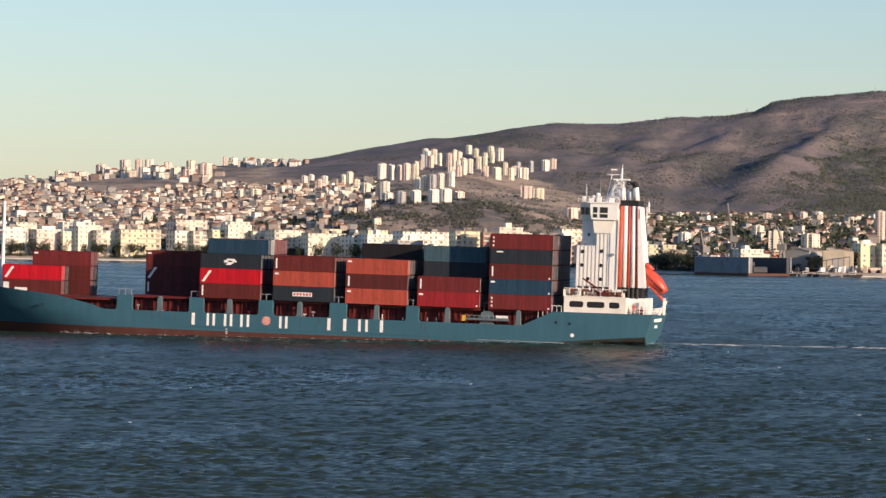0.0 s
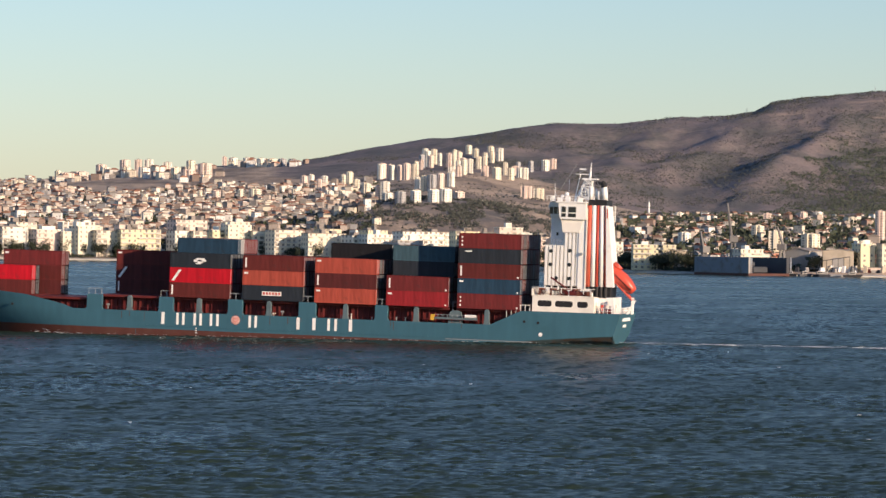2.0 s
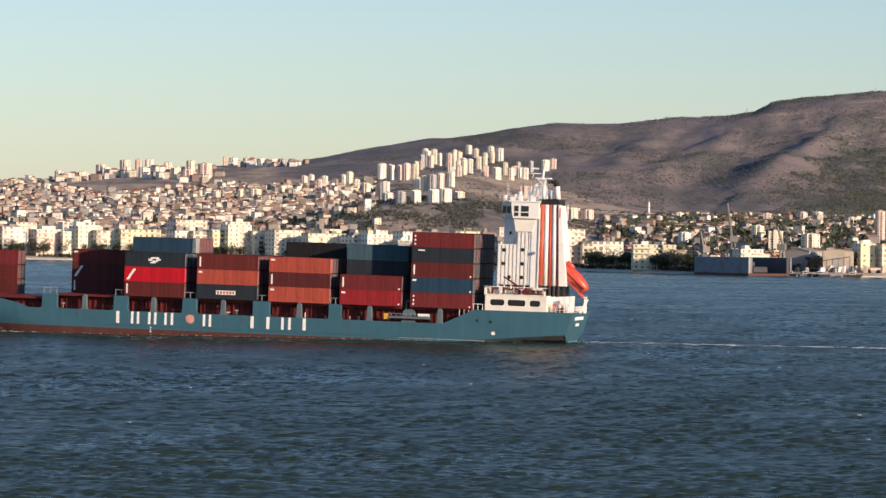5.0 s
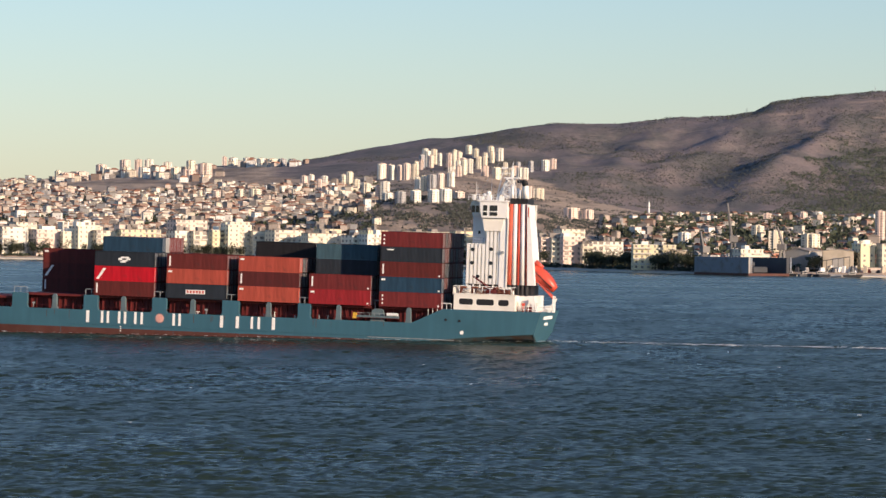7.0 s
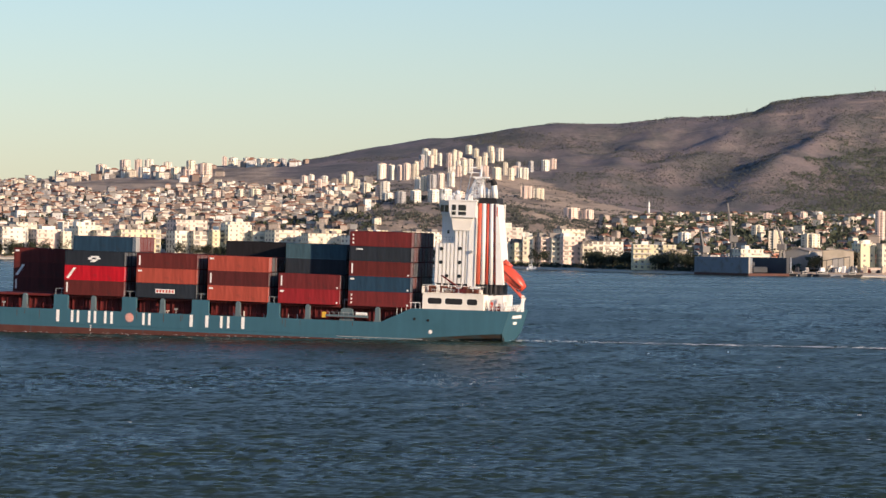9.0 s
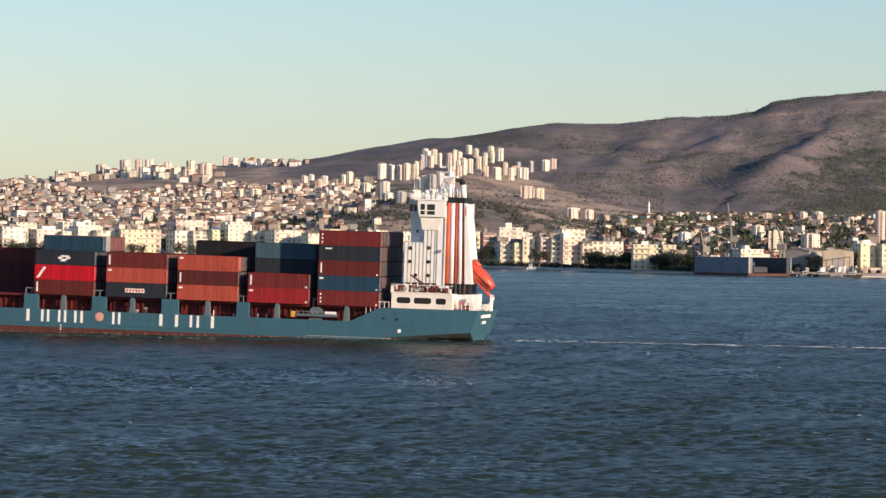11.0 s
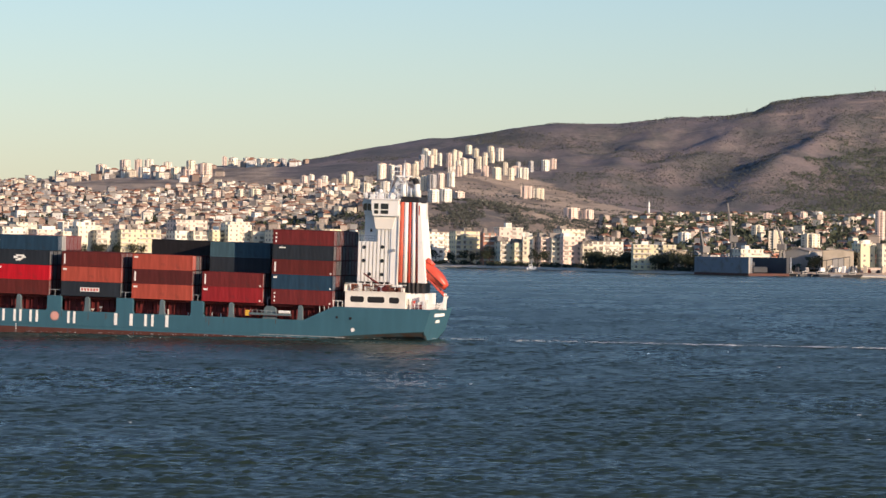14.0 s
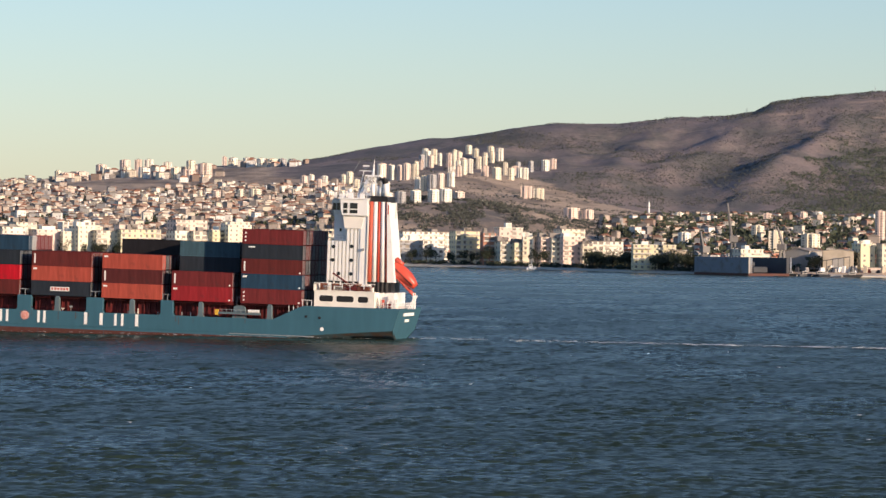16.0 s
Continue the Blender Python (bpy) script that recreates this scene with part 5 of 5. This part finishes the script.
CRANE = material("crane_paint", (0.20, 0.19, 0.18), 0.6, vary=0.15)


def harbour_crane(x, y, tall, boom, lean, turn, label):
    c = thing("harbour_crane", label, "crane", pose(x, y, ground_height(x, y) - 0.2, 0, 0, turn), "harbour cranes")
    bm = bm_new()
    for sx in (-1.8, 1.8):
        for sy in (-1.8, 1.8):
            tube(bm, (sx, sy, 0), (sx * 0.5, sy * 0.5, tall), 0.7, 0.5, sides=6)
    for z in np.linspace(2, tall - 1, 5):
        k = 1 - 0.5 * z / tall
        box(bm, -1.8 * k, -1.85 * k, z, 1.8 * k, -1.7 * k, z + 0.25)
    part("portal", bm, CRANE, c)
    flat_part("cabin", [(-2.0, -2.2, tall, 2.6, 2.0, tall + 3.6)], CRANE, c, bevel=0.1)
    top = Vector((-lean, 0, tall + boom))
    bm = bm_new()
    for s in (-0.7, 0.7):
        tube(bm, (-0.8, s, tall + 2), top + Vector((0, s * 0.2, 0)), 0.85, 0.55, sides=6)
    for k in range(7):
        q = (k + 0.5) / 7
        a = Vector((-0.8, -0.7, tall + 2)).lerp(top, q)
        b = Vector((-0.8, 0.7, tall + 2)).lerp(top, min(1, q + 0.1))
        tube(bm, a, b, 0.3, sides=5)
    part("boom", bm, CRANE, c)
    bm = bm_new()
    tube(bm, (1.8, 0, tall + 3.4), (1.2, 0, tall + 7), 0.18, sides=6)
    tube(bm, (1.2, 0, tall + 7), top, 0.05, sides=4)
    part("stay", bm, DARK_STEEL_AND_SHADE, c)
    return c


harbour_crane(162, 2054, 16, 22, 3.5, 0, "grey harbour jib crane with a steep boom")
harbour_crane(146, 2055, 10, 12, 2.5, 25, "slim grey harbour jib crane behind the dock")
harbour_crane(191, 2070, 12, 13, -3.0, 160, "rusty harbour jib crane with a raised boom")


def hall(x, y, w, d, eave, ridge, mat, turn, label):
    b = thing("warehouse", label, "warehouse", pose(x, y, ground_height(x, y) - 0.3, 0, 0, turn))
    bm = bm_new()
    prism(bm, [(-w / 2, 0), (w / 2, 0), (w / 2, eave), (0, ridge), (-w / 2, eave)], -d / 2, d / 2)
    part("wall", bm, mat, b)
    bm = bm_new()
    prism(bm, [(-w / 2 - 0.4, eave + 0.05), (0, ridge + 0.05), (w / 2 + 0.4, eave + 0.05), (w / 2 + 0.4, eave + 0.4), (0, ridge + 0.45), (-w / 2 - 0.4, eave + 0.4)], -d / 2 - 0.4, d / 2 + 0.4)
    part("roof", bm, ROOF_FLAT, b)
    bm = bm_new()
    box(bm, -w * 0.2, -d / 2 - 0.05, 0, w * 0.2, -d / 2 + 0.1, eave * 0.7)
    part("sliding_door", bm, CONCRETE, b)
    return b


hall(221.5, 2056, 17, 22, 12.0, 13.0, TAN_WALL, -8, "tan sheet-metal shipyard hall")
hall(204, 2079, 15, 18, 11.5, 13.2, CONCRETE, -30, "weathered grey shipyard hall")
hall(132, 2078, 15, 14, 9.5, 11, TAN_WALL, 8, "low tan quayside shed")
hall(173, 2078, 24, 10, 9.5, 10.5, PLASTER[0], 2, "long white quayside shed")
hall(240, 2040, 16, 8, 2.6, 3.2, PLASTER[1], -3, "low pinkish boat shed on the quay")
# open steel frame before the tan hall
fr = thing("steel_gantry", "bare steel gantry frame beside the yard hall", "gantry", pose(217, 2034, 1.4, 0, 0, -12))
for i in range(6):
    flat_part("post", [(-8 + i * 3.2, -0.15, 0, -7.7 + i * 3.2, 0.15, 7.0 + i * 0.5)], DARK_STEEL_AND_SHADE, fr)
bm = bm_new()
tube(bm, (-8, 0, 7.0), (8.3, 0, 9.6), 0.2, sides=6)
part("beam", bm, DARK_STEEL_AND_SHADE, fr)


def boat(x, y, length, turn, tone, label):
    b = thing("small_boat", label, "boat", pose(x, y, 0.05, 0, 0, turn), "small boats by the quay")
    bm = bm_new()
    s = length / 2
    prism(bm, [(-s, 1.2), (-s * 0.9, -0.4), (s * 0.7, -0.4), (s, 1.5)], -1.3, 1.3)
    part("hull", bm, tone, b, bevel=0.1)
    flat_part("cabin", [(-s * 0.5, -0.9, 1.2, s * 0.25, 0.9, 2.9)], WHITE if tone is WHITE else CONCRETE, b, bevel=0.08)
    flat_part("cabin_window", [(-s * 0.4, -0.93, 1.9, s * 0.15, -0.88, 2.5)], GLASS, b)
    bm = bm_new()
    tube(bm, (0, 0, 2.8), (0, 0, 5.6), 0.07, sides=5)
    part("mast", bm, WHITE, b)
    return b


for x, y, ln, turn, tone in ((206, 2004, 9, 10, BLACK), (207.5, 1998, 7, 170, DARK_STEEL_AND_SHADE), (224, 2006, 11, 5, BLACK), (198, 2008, 8, 20, DARK_STEEL_AND_SHADE), (190.5, 2009, 7, -10, BLACK),
                             (-86, 2303, 8, 4, WHITE), (-79, 2302, 7, -6, WHITE), (-60, 2296, 6, 0, WHITE), (52, 2160, 6, 8, WHITE)):
    boat(x, y, ln, turn, tone, ("white" if tone is WHITE else "dark") + " small motor boat lying off the quay")
# yard clutter: cabins, stacks and hull blocks near the water
rnd = random.Random(12)
for i in range(26):
    x = rnd.uniform(183, 250)
    y = shore_at(x) + rnd.uniform(16, 34)
    z = ground_height(x, y)
    s, h = rnd.uniform(0.8, 2.4), rnd.uniform(1.2, 4.5)
    b = thing("yard_crate", "stacked steel plates and crates on the shipyard quay", "crate", pose(x, y, z - 0.2, 0, 0, rnd.uniform(0, 90)), "yard clutter")
    flat_part("body", [(-s, -1, 0, s, 1, h * 0.6), (-s * 0.6, -0.8, h * 0.6, s * 0.7, 0.8, h)], rnd.choice((WHITE, CONCRETE, DARK_STEEL_AND_SHADE, DECK_RED, TAN_WALL)), b, bevel=0.06)
# minaret and hilltop masts
m = thing("minaret", "slim white minaret above the houses", "minaret", pose(195.5, 3500, ground_height(195.5, 3500), 0, 0, 0))
bm = bm_new()
tube(bm, (0, 0, -1), (0, 0, 13), 0.95, 0.8, sides=12)
part("shaft", bm, WHITE, m)
bm = bm_new()
tube(bm, (0, 0, 9.5), (0, 0, 10.2), 1.4, 1.4, sides=12)
part("gallery", bm, WHITE, m)
bm = bm_new()
tube(bm, (0, 0, 13), (0, 0, 16), 0.8, 0.05, sides=12)
part("cap", bm, GREY, m)
for x, y, h in ((398, 4850, 9), (568, 4860, 12)):
    p = thing("lattice_mast", "thin steel lattice mast on the ridge", "mast", pose(x, y, ground_height(x, y) - 0.5), "masts on the ridge")
    bm = bm_new()
    for s in (-1, 1):
        tube(bm, (s * 1.1, 0, 0), (s * 0.2, 0, h), 0.16, 0.1, sides=5)
    for k in range(5):
        tube(bm, (-1.1 + k * 0.18, 0, k * h / 5), (1.1 - (k + 1) * 0.18, 0, (k + 1) * h / 5), 0.08, sides=4)
    part("lattice", bm, GREY, p)

# ---- wake and foam ----
def foam_flecks(name, label, rows, seed, parent=None):
    """Small irregular rafts of foam lying on the chop."""
    rnd = random.Random(seed)
    vs, fs = [], []
    for x, y, s, z in rows:
        o = len(vs)
        n = 7
        for k in range(n):
            a = 2 * math.pi * k / n
            r = s * rnd.uniform(0.5, 1.1)
            vs.append((x + r * 1.6 * math.cos(a), y + r * 0.8 * math.sin(a), z + rnd.uniform(-0.03, 0.06)))
        fs.append(list(range(o, o + n)))
    me = bpy.data.meshes.new(name)
    me.from_pydata(vs, [], fs)
    me.materials.append(FOAM)
    if parent:
        ob = new(name, me)
        ob.parent = parent
        return tagged(ob, label, kind="stuff")
    return thing(name, label, "foam", kind="stuff", data=me)


rnd = random.Random(14)
rows = []
for k in range(2100):
    t = 16 - 62 * rnd.random() ** 0.9
    if noise.noise(Vector((t * 0.55, 0, 4))) < rnd.uniform(-0.5, 0.3):
        continue
    x, y = 39.0 - 3.009 * t, 698.6 + 0.645 * t
    side = rnd.gauss(0, 2.6) + 9.5
    x, y = x + 0.21 * side, y + 0.98 * side
    if t > 0 and rnd.random() < 0.3:
        continue
    rows.append((x + rnd.gauss(0, 0.4), y, rnd.uniform(0.12, 0.6), 0.25))
foam_flecks("wake_foam", "thin broken line of pale foam in the ship's wake", rows, 15)
rnd = random.Random(16)
rows = [(u, 0.12 + abs(rnd.gauss(0, 0.25)), rnd.uniform(0.08, 0.28), -u * 0.0195 + 0.22) for u in (rnd.uniform(4, 118) for _ in range(150))]
rows += [(rnd.gauss(111, 3.0), 0.2 + abs(rnd.gauss(0, 0.5)), rnd.uniform(0.12, 0.4), -2.1 + abs(rnd.gauss(0, 0.28))) for _ in range(70)]
foam_flecks("bow_wash", "pale wash along the waterline", rows, 17, ship)
rnd = random.Random(18)
rows = [(a * y, y, rnd.uniform(0.15, 0.35), 0.25) for a, y in ((rnd.uniform(-0.12, 0.12), rnd.uniform(300, 900)) for _ in range(26))]
foam_flecks("whitecaps", "a few small white flecks of breaking chop", rows, 19)
# foremast
bm = bm_new()
tube(bm, (132.4, -10.3, 5.5), (132.4, -10.3, 23.5), 0.42, 0.3, sides=10)
box(bm, 131.8, -11.6, 17.5, 133.0, -9.0, 17.8)
part("foremast", bm, WHITE, ship, "white tubular foremast")

# ---- a swift crossing the sky ----
FEATHER = material("dark_plumage", (0.03, 0.028, 0.026), 0.7, vary=0.15, grain=30)
bird = thing("bird", "dark swift with sickle wings flying past", "bird")
bm = bm_new()
prof = [(0.09, 0.004), (0.07, 0.016), (0.03, 0.021), (-0.03, 0.017), (-0.07, 0.008), (-0.1, 0.003)]
rings = [[bm.verts.new((x, r * math.cos(a), r * 0.8 * math.sin(a))) for a in (2 * math.pi * k / 8 for k in range(8))] for x, r in prof]
for r0, r1 in zip(rings, rings[1:]):
    for k in range(8):
        bm.faces.new((r0[k], r0[(k + 1) % 8], r1[(k + 1) % 8], r1[k]))
bm.faces.new(rings[0])
bm.faces.new(rings[-1][::-1])
part("body", bm, FEATHER, bird, smooth=True)
bm = bm_new()
for s in (-1, 1):
    v = [bm.verts.new(p) for p in ((-0.08, 0, 0), (-0.15, s * 0.03, 0), (-0.1, 0, 0.004))]
    bm.faces.new(v)
part("tail", bm, FEATHER, bird)
WINGS = []
for s in (-1, 1):
    bm = bm_new()
    lead = [(0.045, 0.0), (0.055, 0.06), (0.03, 0.12), (-0.03, 0.18), (-0.10, 0.215)]
    trail = [(-0.02, 0.0), (-0.012, 0.06), (-0.025, 0.12), (-0.06, 0.17)]
    for z in (0.0, 0.004):
        bm.faces.new([bm.verts.new((x, s * (0.01 + y), z)) for x, y in lead + trail[::-1]])
    w = part("wing", bm, FEATHER, bird)
    WINGS.append((w, s))

BIRD_Y = 105.0
BIRD_WAY = ((14.9, 6.01, 29.8), (15.1, 2.21, 28.29), (15.2, 0.54, 27.41), (15.3, -0.95, 26.74), (15.4, -3.25, 25.93), (15.5, -4.77, 25.33), (15.6, -6.97, 24.28), (15.7, -8.59, 23.61), (15.85, -11.4, 22.59), (16.0, -14.29, 21.58))


def other_motions():
    drift = [(t, pose(-0.42 * t, -0.66 * t, 0)) for t in (0.0, 0.2, 4.0, 8.0, 12.0, 15.8, 16.0)]
    walk(water, drift)
    way = [(t, pose(x, BIRD_Y, z, 25, 12, 200)) for t, x, z in BIRD_WAY]
    walk(bird, [(0.0, pose(60, BIRD_Y, 38, 25, 12, 200)), (14.0, pose(40, BIRD_Y, 33, 25, 12, 200))] + way)
    for w, s in WINGS:
        rows = [(0.0, pose(0, 0, 0, s * 25))]
        k = 0
        t = 14.9
        while t < 15.95:
            rows.append((t, pose(0, 0, 0, s * (30 if k % 2 else -20))))
            k += 1
            t += 0.1
        walk(w, rows + [(16.0, pose(0, 0, 0, 0))])



# ---- what moves ----
SHIP_X0, SHIP_Y0, SHIP_VX, SHIP_VY = 39.019, 698.615, -3.0089, 0.6450


def ship_pose(t):
    return pose(SHIP_X0 + SHIP_VX * t, SHIP_Y0 + SHIP_VY * t, -0.11 + 0.173 * t / 16, 0, -1.117, 180 - (11.982 + 0.152 * t / 16))


def motions():
    times = (0.0, 0.1, 0.5, 2.0, 4.0, 6.0, 8.0, 10.0, 12.0, 14.0, 15.5, 15.9, 16.0)
    path = [(t, ship_pose(t)) for t in times]
    walk(ship, path)
    for c, at in containers:
        walk(c, [(t, m @ at) for t, m in path])
    other_motions()


motions()
